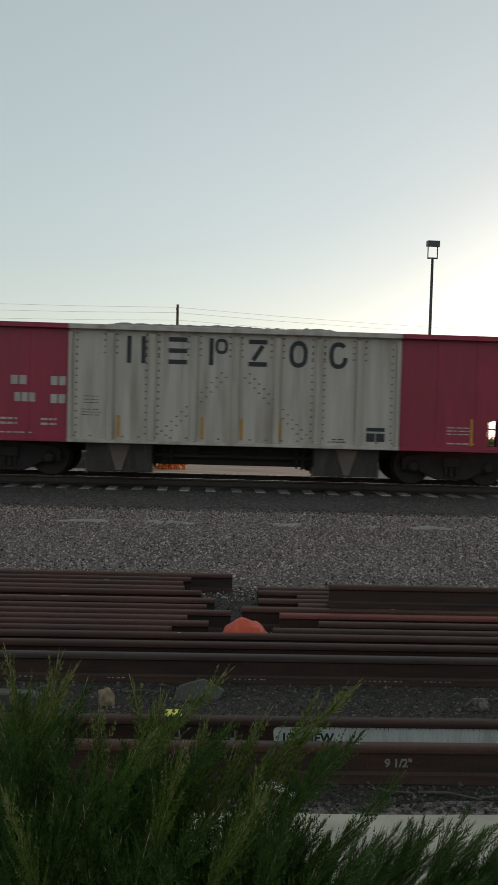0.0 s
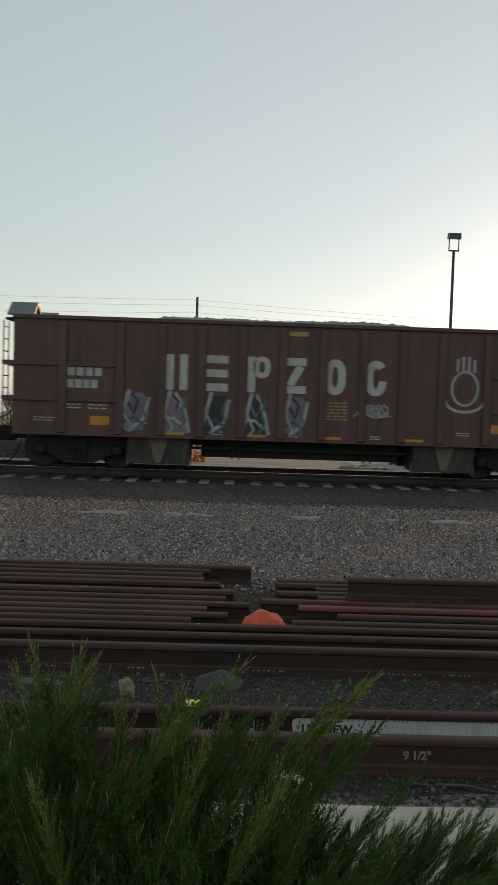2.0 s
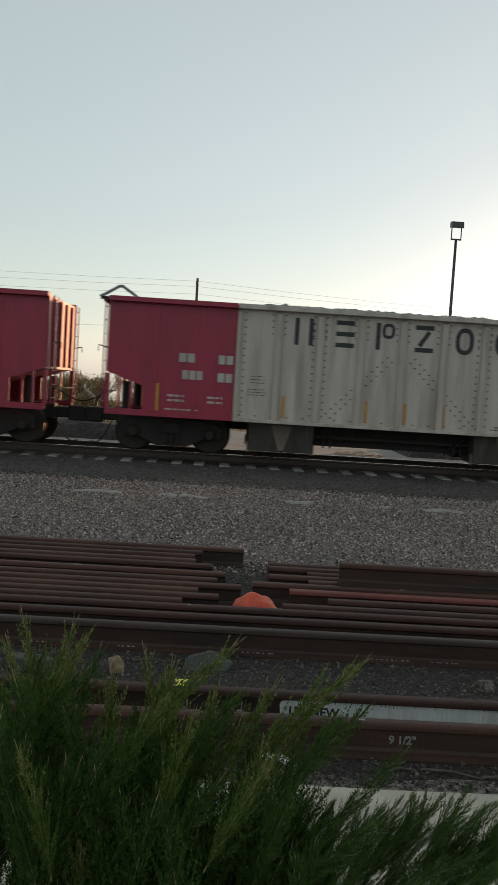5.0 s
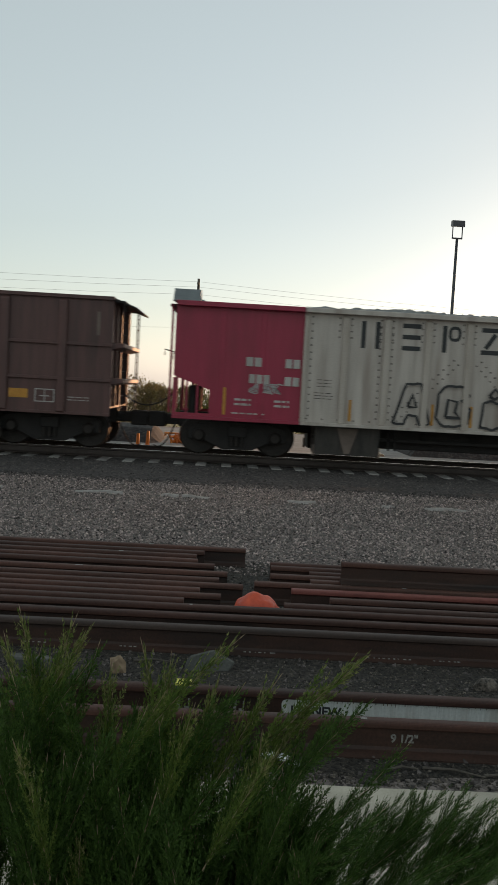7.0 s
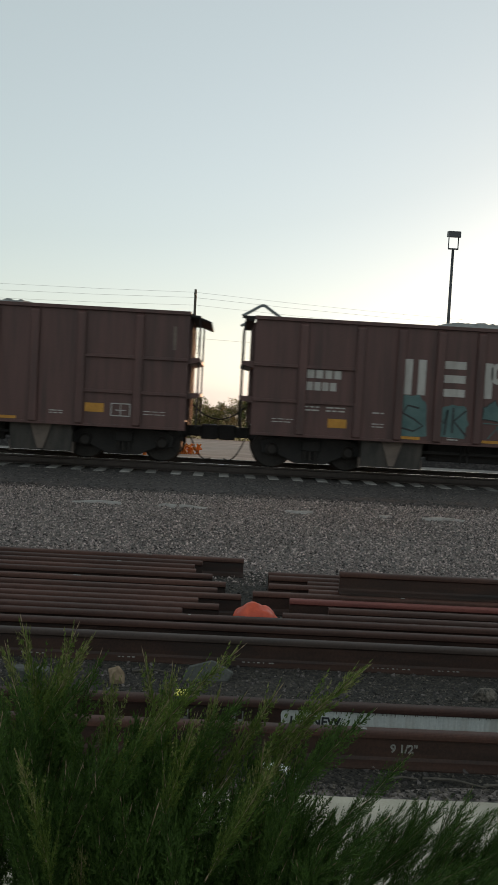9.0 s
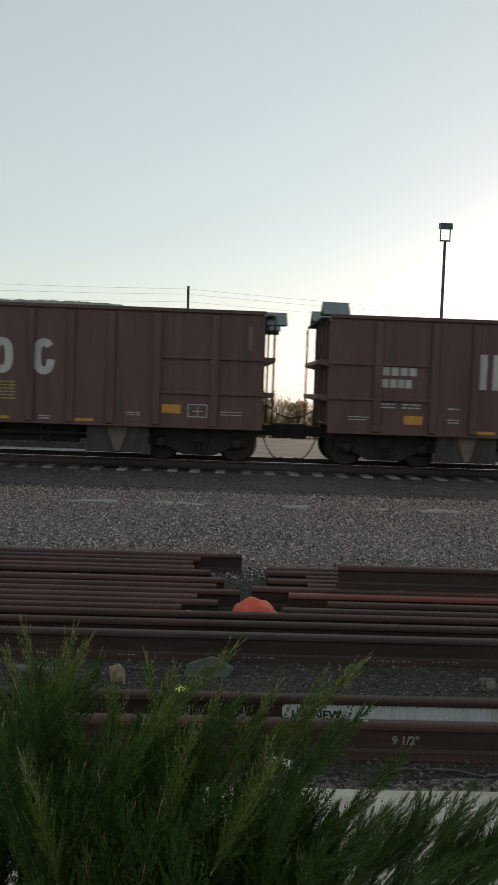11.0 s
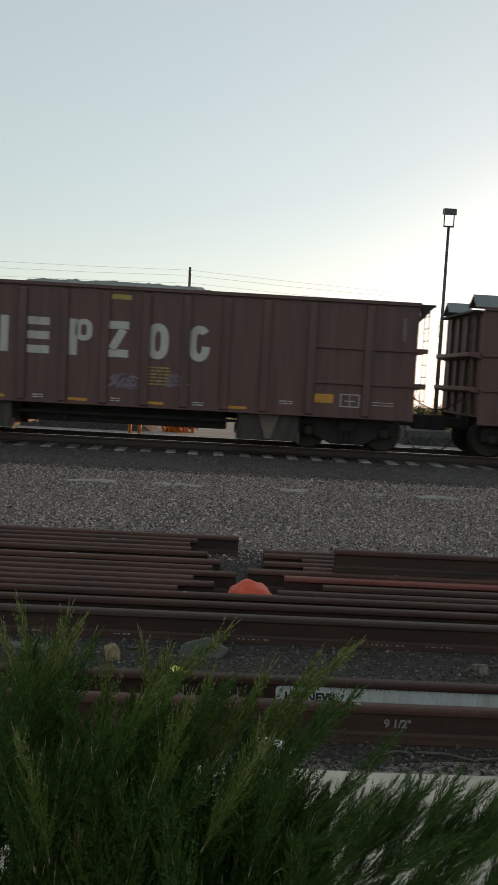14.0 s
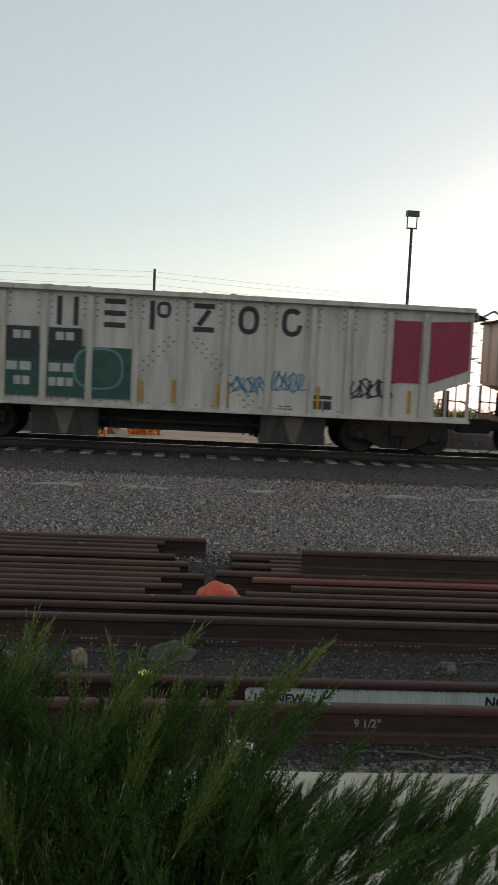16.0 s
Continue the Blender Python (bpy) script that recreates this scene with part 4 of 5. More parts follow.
        plate(c, "spray_panel", -4.6, -1.02, 0.98, 2.05, M_SPRAYGREEN, "dark green sprayed panel", 0.06)
        for a, b, n in ((-3.68, -3.02, 2), (-2.8, -2.12, 3)):
            plate(c, "black_patch", a, b, 1.74, 2.42, M_BLACK, "black patch", 0.062)
            char_blocks(c, a + 0.15, b - 0.12, 2.16, 2.33, 2, M_WLET, 0.066)
            char_blocks(c, a + 0.02, b - 0.08, 1.5, 1.68, 2, M_WLET, 0.066)
            char_blocks(c, a + (0.18 if n == 2 else 0.02), b - 0.12, 1.2, 1.38, n, M_WLET, 0.066)
        spray_shape(c, loop(-1.75, 1.6, 0.5, 0.42, 22, 0.7)[:-1], M_SPRAYGREEN, M_SPRAYTEAL, 0.05, 0.074)
        scribble(c, 1.05, 1.75, 1.2, 1.62, M_SPRAYDBLUE, 81, 2, 0.03)
        scribble(c, 1.9, 2.6, 1.25, 1.75, M_SPRAYDBLUE, 82, 2, 0.03)
        scribble(c, 3.65, 4.55, 1.2, 1.7, M_SPRAYBLK, 83, 3, 0.035)
        CARS.append(c)

# unseen cars ahead, added to keep the low sun off the shrub
UNSEEN_AHEAD = [copy_thing(o, SPOT) for o in (brown_proto, brown_proto, red_proto)]
for i, c in enumerate(UNSEEN_AHEAD):
    hood(c, -6.22, 1, "gable")
    heap(c, 51 + i, 0.1)

# what sets single cars apart: hoods, loads and graffiti
HOODS = ["gable", "gable", "gable", "peak_out", "lip", "peak", "peak_in", "gable", "gable", "peak", "gable", "gable", "gable", "peak_in", "gable", "peak", "peak", "gable"]
LOADS = [0.12, 0.08, 0.1, 0.08, 0.08, 0.08, 0.08, 0.1, 0.06, 0.12, 0.1, 0.08, 0.12, 0.06, 0.27, 0.12, 0.14, 0.05]
for i, c in enumerate(CARS):
    hood(c, -6.22, 1, HOODS[i])
    hood(c, 6.22, -1, "bare" if ORDER[i] == "r" else "gable" if ORDER[i] == "w" else "shelf" if i in (14, 15) else "lip" if i % 3 else "gable")
    heap(c, 11 + i, LOADS[i])

tagged(CARS[1], "dark brown hopper car with pale blue bubble graffiti")
for strokes in ((loop(-3.45, 1.33, 0.25, 0.36, 22, 0.8, 0.76, 0.75),), (loop(-2.63, 1.31, 0.24, 0.34, 24, 0.8),), ([(-1.98, 1.78), (-1.95, 1.3), (-1.93, 0.95), (-1.78, 0.93), (-1.5, 0.98)],), ([(-0.7, 1.68), (-1.1, 1.66), (-1.13, 1.3), (-1.12, 0.95), (-0.66, 0.92)], [(-1.05, 1.29), (-0.75, 1.3)])):
    letter = None
    for w, m, y in ((0.34, M_SPRAYSLATE, 0.074), (0.25, M_SPRAYBLUE, 0.077)):
        bm = bmesh.new()
        for pts in strokes:
            ribbon(bm, pts, w, -HALF - y)
        p = part("fill" if letter else "spray_piece", bm, m, letter or CARS[1], "pale blue sprayed bubble shape")
        letter = letter or p
scribble(CARS[1], 0.9, 1.7, 1.2, 1.55, M_SPRAYWHITE, 5, 3, 0.03)
tagged(CARS[2], "dark brown hopper car with mauve and white graffiti")
plain = set(CARS[2].children)
for k, (a, b) in enumerate(((-4.0, -3.28), (-3.1, -2.44), (-2.21, -1.58), (-1.33, -0.74), (-0.51, 0.1))):
    m = (a + b) / 2
    spray_shape(CARS[2], wobble([(a + 0.1, 0.92), (b - 0.04, 0.9), (b - 0.06, 1.42), (m + 0.1, 1.52), (m - 0.12, 1.6), (a + 0.1, 1.4)] if k % 2 else [(a + 0.04, 0.92), (b - 0.16, 0.92), (b, 1.2), (b - 0.12, 1.58), (a + 0.2, 1.56), (a, 1.24)], 60 + k, 0.04), (M_SPRAYPURP, M_SPRAYDARK)[(k // 2) % 2])
    stroke(CARS[2], [(a + 0.02, 0.9), (a + 0.1, 1.2), (m - 0.08, 1.62)], M_SPRAYWHITE, 0.075)
    stroke(CARS[2], [(m + 0.02, 1.6), (b - 0.1, 1.28), (b, 0.92)] if k % 2 else [(m - 0.06, 0.96), (m + 0.2, 1.1), (b - 0.02, 1.5)], M_SPRAYWHITE, 0.07)
    stroke(CARS[2], [(a + 0.12, 1.06 + 0.1 * (k % 2)), (m, 1.16), (b - 0.1, 1.02)], (M_SPRAYSLATE, M_SPRAYWHITE)[k % 2], 0.05, 0.016)
    stroke(CARS[2], [(m - 0.1, 1.4), (m + 0.02, 1.22), (m + 0.1, 1.42)], (M_SPRAYBLK, M_SPRAYPURP)[k % 2], 0.06, 0.019)
    stroke(CARS[2], [(b - 0.06, 1.52), (b - 0.16, 1.3), (b - 0.08, 1.12), (m + 0.08, 0.94)], M_SPRAYDULL, 0.05, 0.022)
    stroke(CARS[2], [(a + 0.06, 1.44), (a + 0.14, 1.24), (m - 0.02, 1.0), (m - 0.1, 0.92)], M_SPRAYWHITE, 0.045, 0.025)
    stroke(CARS[2], [(m - 0.04, 1.56), (m + 0.1, 1.44), (m + 0.04, 1.3)], M_SPRAYBLK, 0.045, 0.028)
for o in set(CARS[2].children) - plain:      # the row of letters reaches from sill to lettering
    for v in o.data.vertices:
        v.co.z = 0.85 + (v.co.z - 0.9) * 1.26
scribble(CARS[2], 1.15, 1.8, 1.3, 1.62, M_SPRAYWHITE, 6, 3, 0.025)
bm = bmesh.new()
ribbon(bm, loop(3.45, 2.0, 0.28, 0.36, 24), 0.05, -HALF - 0.008)
for k in range(4):
    ribbon(bm, [(3.28 + 0.12 * k, 2.35), (3.28 + 0.12 * k, 2.72 - 0.06 * abs(k - 1.5))], 0.06, -HALF - 0.008)
ribbon(bm, loop(3.45, 1.75, 0.42, 0.25, 18, 1, 0.5, math.pi), 0.06, -HALF - 0.01)
part("spray_piece", bm, M_SPRAYWHITE, CARS[2], "white sprayed oval and bars")
scribble(CARS[3], -1.6, -1.0, 1.35, 1.6, M_SPRAYBLK, 21, 3, 0.04)
scribble(CARS[3], 0.6, 1.7, 1.2, 1.75, M_SPRAYBLUE, 22, 3, 0.03)
scribble(CARS[4], 2.5, 3.2, 1.5, 1.72, M_SPRAYWHITE, 23, 2, 0.025)
tagged(CARS[7], "hopper car with red ends and black outline graffiti")
for k, (shape, hole) in enumerate((
        ([(-1.55, 0.95), (-1.3, 1.8), (-0.98, 1.8), (-0.76, 0.95), (-0.98, 0.92), (-1.06, 1.12), (-1.24, 1.12), (-1.32, 0.92)], [(-1.24, 1.3), (-1.06, 1.3), (-1.15, 1.58)]),
        ([(-0.62, 1.1), (-0.6, 1.62), (-0.42, 1.8), (-0.06, 1.78), (0.08, 1.6), (-0.1, 1.5), (0.1, 1.3), (0.06, 1.0), (-0.2, 0.92), (-0.5, 0.94)], [(-0.42, 1.12), (-0.38, 1.5), (-0.18, 1.46), (-0.22, 1.24), (-0.1, 1.12)]),
        ([(0.34, 0.95), (0.38, 1.46), (0.56, 1.52), (0.76, 1.44), (0.82, 0.98), (0.58, 0.9)], [(0.5, 1.62), (0.62, 1.78), (0.74, 1.64), (0.62, 1.56)]),
        ([(1.14, 0.94), (1.12, 1.78), (1.34, 1.82), (1.46, 1.5), (1.6, 1.8), (1.78, 1.76), (1.76, 0.96), (1.56, 0.92), (1.46, 1.2), (1.32, 0.92)], [(1.38, 1.3), (1.5, 1.36), (1.46, 1.44)]))):
    bm = bmesh.new()
    rim = wobble(shape, 90 + k, 0.012)
    ribbon(bm, rim + rim[:1], 0.055, -HALF - 0.075)
    ribbon(bm, hole + hole[:1], 0.07, -HALF - 0.075)
    part("spray_outline", bm, M_SPRAYBLK, CARS[7], "black sprayed outline")
scribble(CARS[7], 2.2, 2.6, 1.25, 1.7, M_SPRAYBLK, 25, 2, 0.025)
scribble(CARS[7], 3.65, 4.4, 1.05, 1.3, M_SPRAYWHITE, 26, 2, 0.02)
scribble(CARS[7], -4.6, -4.0, 1.4, 1.65, M_SPRAYWHITE, 27, 3, 0.025)
scribble(CARS[8], 2.2, 2.6, 1.45, 1.7, M_SPRAYWHITE, 28, 2, 0.03)
tagged(CARS[9], "dark brown hopper car with dull teal graffiti")
spray_shape(CARS[9], wobble([(-3.12, 0.88), (-3.1, 1.55), (-2.95, 1.76), (-2.62, 1.78), (-2.44, 1.6), (-2.4, 0.9)], 71), M_SPRAYDULL)
spray_shape(CARS[9], wobble([(-2.24, 0.9), (-2.2, 1.5), (-1.9, 1.62), (-1.6, 1.6), (-1.52, 1.2), (-1.6, 0.9)], 72), M_SPRAYDULL)
spray_shape(CARS[9], wobble([(-1.24, 1.32), (-1.2, 1.6), (-0.98, 1.74), (-0.72, 1.42), (-0.86, 1.3)], 73), M_SPRAYDULL, M_SPRAYBLK, 0.025)
for pts in ([(-2.6, 1.5), (-2.85, 1.55), (-2.95, 1.38), (-2.7, 1.26), (-2.5, 1.12), (-2.7, 1.0), (-3.15, 1.1)], [(-2.2, 1.4), (-2.05, 1.2), (-1.98, 1.5), (-2.02, 0.95)], [(-1.86, 1.55), (-1.86, 1.0)], [(-1.58, 1.5), (-1.84, 1.26), (-1.55, 0.95)]):
    stroke(CARS[9], pts, M_SPRAYBLK, 0.04)
for pts in ([(-1.2, 1.25), (-0.82, 1.24), (-1.08, 0.92)], [(-0.9, 1.2), (-0.8, 0.95)], [(-0.42, 1.72), (0.1, 1.66), (-0.1, 1.5), (-0.3, 1.0)], [(-0.35, 1.35), (0.18, 1.45)], [(-0.2, 1.2), (0.0, 1.02), (0.14, 1.2)], [(1.2, 1.42), (1.36, 1.36), (1.22, 1.26), (1.38, 1.14), (1.2, 1.06)], [(1.5, 1.4), (1.48, 1.06), (1.56, 1.24), (1.7, 1.36)]):
    stroke(CARS[9], pts, M_SPRAYDULL, 0.03)
stroke(CARS[9], [(0.3, 1.56), (0.34, 1.2), (0.52, 1.3), (0.32, 1.58)], M_SPRAYTEAL, 0.06)
stroke(CARS[9], loop(0.66, 1.2, 0.08, 0.12, 12), M_SPRAYDULL, 0.03)
stroke(CARS[9], [(0.92, 1.36), (0.78, 1.26), (0.9, 1.2), (0.78, 1.06), (0.96, 1.04)], M_SPRAYDULL, 0.03)
scribble(CARS[9], 5.3, 5.65, 2.5, 2.95, M_SPRAYBLUE, 29, 2, 0.05)
scribble(CARS[9], 3.0, 3.6, 1.6, 1.8, M_SPRAYPURP, 30, 2, 0.03)
scribble(CARS[12], -3.0, -2.4, 0.95, 1.6, M_SPRAYPURP, 31, 3, 0.03)
scribble(CARS[12], -1.3, -0.6, 1.0, 1.6, M_SPRAYPURP, 32, 3, 0.04)
bm = bmesh.new()
prism_y(bm, [(5.47, 0.93), (6.25, 0.93), (6.25, 1.62), (5.47, 1.33)], -HALF + 0.004, -HALF + 0.024)
part("end_panel", bm, M_RED, CARS[13], "red sheet closing the end opening")
tagged(CARS[14], "dark brown hopper car with dark teal outlined graffiti")
for k, (a, b, lo, hi, sl) in enumerate(((-2.3, -1.52, 0.9, 1.72, 0.2), (-1.42, -0.6, 0.88, 1.66, -0.12), (-0.5, 0.14, 0.86, 1.62, 0.0), (0.22, 1.0, 0.86, 1.6, 0.0))):
    spray_shape(CARS[14], wobble([(a - 0.5 * sl, lo), (b + 0.2 * sl, lo), (b - 0.3 * sl, hi), (a + sl, hi)], 80 + k, 0.006), M_SPRAYDARK, M_SPRAYPALE, 0.035)
spray_shape(CARS[14], wobble([(-2.62, 1.2), (-2.4, 1.56), (-2.14, 1.74), (-2.24, 1.4), (-2.46, 0.96)], 85, 0.012), M_SPRAYMOSS, M_SPRAYPALE, 0.025, 0.016)
spray_shape(CARS[14], wobble([(1.06, 0.86), (1.08, 1.5), (1.46, 1.2), (1.42, 1.02)], 86, 0.012), M_SPRAYMOSS, M_SPRAYPALE, 0.03, 0.016)
spray_shape(CARS[14], wobble([(-0.82, 0.92), (-0.74, 1.3), (-0.52, 1.52), (-0.46, 1.2), (-0.56, 0.9)], 87, 0.012), M_SPRAYMOSS, M_SPRAYPALE, 0.03, 0.016)
spray_shape(CARS[14], loop(0.2, 1.22, 0.12, 0.34, 16)[:-1], M_SPRAYMOSS, M_SPRAYPALE, 0.035, 0.016)
for pts, w in (([(-2.26, 0.96), (-2.06, 1.34), (-1.96, 1.7)], 0.11), ([(-1.74, 1.66), (-1.6, 1.3), (-1.4, 0.94)], 0.1), ([(-1.4, 1.45), (-1.22, 0.96)], 0.1), ([(-1.0, 1.1), (-1.04, 1.4), (-0.96, 1.52), (-0.88, 1.4), (-0.94, 1.04)], 0.06), ([(-1.08, 0.98), (-0.82, 0.97)], 0.035), ([(0.58, 1.46), (0.6, 1.04)], 0.05), ([(0.72, 1.4), (0.62, 1.2), (0.74, 0.96)], 0.05), ([(0.76, 1.3), (1.0, 1.3)], 0.04), ([(0.76, 1.06), (0.98, 1.05)], 0.04), ([(-1.98, 1.12), (-1.8, 1.1), (-1.88, 1.3), (-1.98, 1.12)], 0.025), ([(-2.0, 1.0), (-1.78, 1.0), (-1.9, 0.93)], 0.025)):
    stroke(CARS[14], pts, M_SPRAYPALE, w, 0.02)
scribble(CARS[14], 2.4, 2.9, 1.0, 1.3, M_SPRAYTEAL, 41, 3, 0.04)
scribble(CARS[14], 2.4, 2.9, 1.5, 1.72, M_SPRAYTEAL, 42, 3, 0.04)
scribble(CARS[14], 4.0, 4.5, 1.1, 1.4, M_SPRAYTEAL, 43, 3, 0.04)
scribble(CARS[14], -3.7, -3.2, 1.05, 1.4, M_SPRAYWHITE, 44, 3, 0.025)
scribble(CARS[15], 0.9, 1.3, 1.2, 1.5, M_SPRAYPURP, 45, 3, 0.03)
scribble(CARS[15], -0.3, 0.2, 1.1, 1.45, M_SPRAYPURP, 46, 3, 0.03)


# ---- stacked rails ----
def bar_of_rail(name, x0, x1, y, z, material, label, group="rails laid out beside the track", head=None):
    """One loose rail with its head, web and foot; it lies a little askew."""
    r = random.Random(int(1000 * (y + z) + 10 * x1))
    ob = base(name, pose(x0, y, z, 0, 0, r.uniform(-0.12, 0.12)), label, "rail", group)
    for nm, sec, m in (("rail_foot", FOOT, material), ("rail_web", WEB, material), ("rail_head", HEAD, head or M_RAILHEAD)):
        bm = bmesh.new()
        prism_x(bm, sec, 0, x1 - x0)
        part(nm, bm, m, ob)
    for _ in range(r.choice((0, 1, 1, 2))):      # flecks of chalk and scraped rust on the head
        bm = bmesh.new()
        a, w = r.uniform(0.3, 0.96) * (x1 - x0) if x0 < 0 else r.uniform(0.05, 0.5) * (x1 - x0), r.uniform(0.02, 0.07)
        prism_x(bm, [(-0.018, 0.1858), (0.006, 0.1864), (0.006, 0.1872), (-0.018, 0.1866)], a, a + w)
        part("chalk_fleck", bm, M_CHALK, ob)
    return ob


LEFT = [(8.60, 0.25), (8.38, -0.16), (8.18, -0.23), (7.98, -0.21), (7.80, -0.05), (7.47, 0.07), (7.22, 0.0), (7.02, 0.2), (6.84, -0.15), (6.66, 0.02), (6.49, -0.26)]
RIGHT = [(8.00, 0.47), (7.84, 0.47), (7.66, 0.81), (7.50, 0.45), (7.34, 0.79), (7.18, 0.30), (6.72, 0.89), (6.49, 0.51)]
RAIL_LABEL = "long rusty brown steel rail lying loose on the gravel"
for y, x1 in LEFT:
    bar_of_rail("loose_rail", -7.0, x1, y, 0.0, M_RAIL, RAIL_LABEL)
for y, x0 in RIGHT:
    bar_of_rail("loose_rail", x0, 7.0, y, 0.0, M_RAIL, RAIL_LABEL)
bar_of_rail("loose_rail", 0.60, 7.0, 6.98, 0.0, M_RAIL, "loose steel rail with a reddish primed head", head=M_RAILRED)
bar_of_rail("loose_rail", 1.04, 7.0, 7.26, 0.188, M_RAIL, "rusty steel rail laid on top of the others")
for y in (6.31, 6.07):
    bar_of_rail("loose_rail", -7.0, 7.0, y, 0.0, M_RAIL, RAIL_LABEL)
bar_of_rail("loose_rail", -7.0, 7.0, 5.78, 0.0, M_RAIL, "dark worn steel rail with pale paint marks on its foot", head=M_RAILDARK)
bar_of_rail("loose_rail", -7.0, 7.0, 4.25, 0.0, M_RAIL, "rusty steel rail beside the concrete kerb with a chalk mark")
near_rail = [o for o in bpy.data.objects if o.name.startswith("loose_rail") and abs(o.location.y - 5.78) < 0.01][0]
rr = random.Random(12)
for a, n in ((5.7, 5), (6.35, 4), (7.2, 7), (8.05, 9), (8.5, 6), (9.1, 4)):
    bm = bmesh.new()
    for k in range(n):
        x = a + 0.034 * k + rr.uniform(-0.006, 0.006)
        prism_x(bm, [(-0.04, 0.0225), (-0.03, 0.0262), (-0.03, 0.0275), (-0.04, 0.0238)], x, x + rr.uniform(0.008, 0.022))
    tagged(part("paint_mark", bm, M_CHALK, near_rail, "row of small pale paint marks"), kind="stuff")
back_rail = bar_of_rail("loose_rail", -7.0, 7.0, 4.62, 0.0, M_RAIL, "rusty steel rail with a whitewashed web and stencil")
bm = bmesh.new()
prism_y(bm, [(7.39, 0.034), (7.383, 0.11), (7.39, 0.128), (7.42, 0.1385), (14.0, 0.1385), (14.0, 0.034)], -0.0125, -0.0085)
part("whitewashed_panel", bm, M_RAILPALE, back_rail, "whitewashed web")
bm = bmesh.new()
for k in range(150):                              # rust runs under the head
    x = 7.45 + 0.03 * k + rr.uniform(-0.012, 0.012)
    box(bm, x, x + rr.uniform(0.002, 0.005), -0.0132, -0.0122, 0.138 - rr.uniform(0.004, 0.022) * rr.uniform(0.4, 1), 0.138)
tagged(part("rust_runs", bm, M_GATE, back_rail, "rust runs down the whitewash"), kind="stuff")
bm = bmesh.new()
for k, (x, w) in enumerate(((6.74, 0.03), (6.81, 0.012), (6.85, 0.03), (7.12, 0.012), (7.15, 0.03))):
    box(bm, x, x + w, -0.0098, -0.0086, 0.06 + 0.01 * (k % 2), 0.072 + 0.01 * (k % 2))
    box(bm, x + w * 0.7, x + w * 0.7 + 0.008, -0.0098, -0.0086, 0.06, 0.115)
tagged(part("chalk_strokes", bm, M_CHALK, back_rail, "faint chalk strokes"), kind="stuff")


def writing(words, height, material, parent, m, name="stencil"):
    cu = bpy.data.curves.new("words", "FONT")
    cu.body, cu.size, cu.extrude, cu.offset = words, height * 1.38, 0.0006, height * 0.045
    tmp = new("words", cu)
    me = bpy.data.meshes.new_from_object(tmp.evaluated_get(bpy.context.evaluated_depsgraph_get()))
    bpy.data.objects.remove(tmp)
    me.materials.clear()
    me.materials.append(material)
    ob = new(name, me)
    ob.parent = parent
    ob.matrix_basis = m
    return ob


writing("136-NEW", 0.05, M_BLACK, back_rail, pose(7.425, -0.0138, 0.055, 90, 0, 0))
writing("NO", 0.058, M_BLACK, back_rail, pose(8.73, -0.0138, 0.055, 90, 0, 0))
front_rail = [o for o in bpy.data.objects if o.name.startswith("loose_rail") and abs(o.location.y - 4.25) < 0.01][0]
writing("9 1/2\"", 0.042, M_CHALK, front_rail, pose(7.92, -0.0105, 0.07, 90, 0, 0), "chalk_mark")

# ---- small things on the gravel ----
rnd = random.Random(77)


def lump(name, x, y, z, rx, ry, rz, material, label, cat, seed, rough=0.3, sub=2, turn=0.0, group=""):
    bm = bmesh.new()
    bmesh.ops.create_icosphere(bm, subdivisions=sub, radius=1)
    for v in bm.verts:
        k = 1 + rough * noise.noise(v.co * 1.3 + Vector((seed, 0, 0))) + rough * 0.4 * noise.noise(v.co * 3 + Vector((seed, 0, 0)))
        v.co = Vector((v.co.x * rx, v.co.y * ry, max(v.co.z, -0.55) * rz)) * k
    return thing(name, bm, material, label, cat, group, smooth=sub > 2, at=pose(x, y, z, 0, 0, turn))


bm = bmesh.new()
bmesh.ops.create_icosphere(bm, subdivisions=4, radius=1)
for v in bm.verts:
    c = v.co.copy()
    t = (c.x + 1) / 2
    h = 1.0 - 0.35 * max(0, t - 0.35) ** 1.3
    v.co = Vector((c.x * 0.185, c.y * 0.12, (max(c.z, -0.7) + 0.7) * 0.152 * h)) * (1 + 0.07 * noise.noise(c * 2.2) + 0.03 * noise.noise(c * 6))
thing("plastic_bag", bm, M_BAG, "crumpled bright orange plastic bag between the rail ends", "bag", smooth=True, at=pose(0.31, 6.50, 0.0))
lump("rock", -0.60, 5.30, 0.03, 0.055, 0.05, 0.075, M_ROCK, "tan angular rock on the gravel", "rock", 3, 0.5)
lump("rock", 1.72, 5.28, 0.03, 0.075, 0.05, 0.05, M_NSTONE, "grey rounded rock on the gravel", "rock", 5, 0.4)
bm = bmesh.new()
prism_y(bm, [(-0.14, 0.0), (0.15, 0.0), (0.2, 0.07), (0.06, 0.15), (-0.1, 0.11)], -0.05, 0.05)
thing("broken_concrete", bm, M_DEBRIS, "broken grey-green concrete lump on the gravel", "debris", bevel=0.012, at=pose(-0.06, 5.42, -0.03, -25, 0, 8))
bm = bmesh.new()
box(bm, -0.14, 0.12, -0.05, 0.05, 0, 0.09)
thing("concrete_block", bm, M_DEBRIS, "grey concrete block fragment on the gravel", "debris", bevel=0.012, at=pose(-1.14, 5.28, -0.01, 0, 4, 6))
clip = base("rail_clip", pose(-0.158, 4.62, 0.1866), "small yellow-topped dark clip on a rusty rail head", "clip")
bm = bmesh.new()
box(bm, -0.046, 0.046, -0.05, -0.038, -0.036, 0.003)
box(bm, -0.046, 0.046, -0.038, 0.045, 0.0, 0.003)
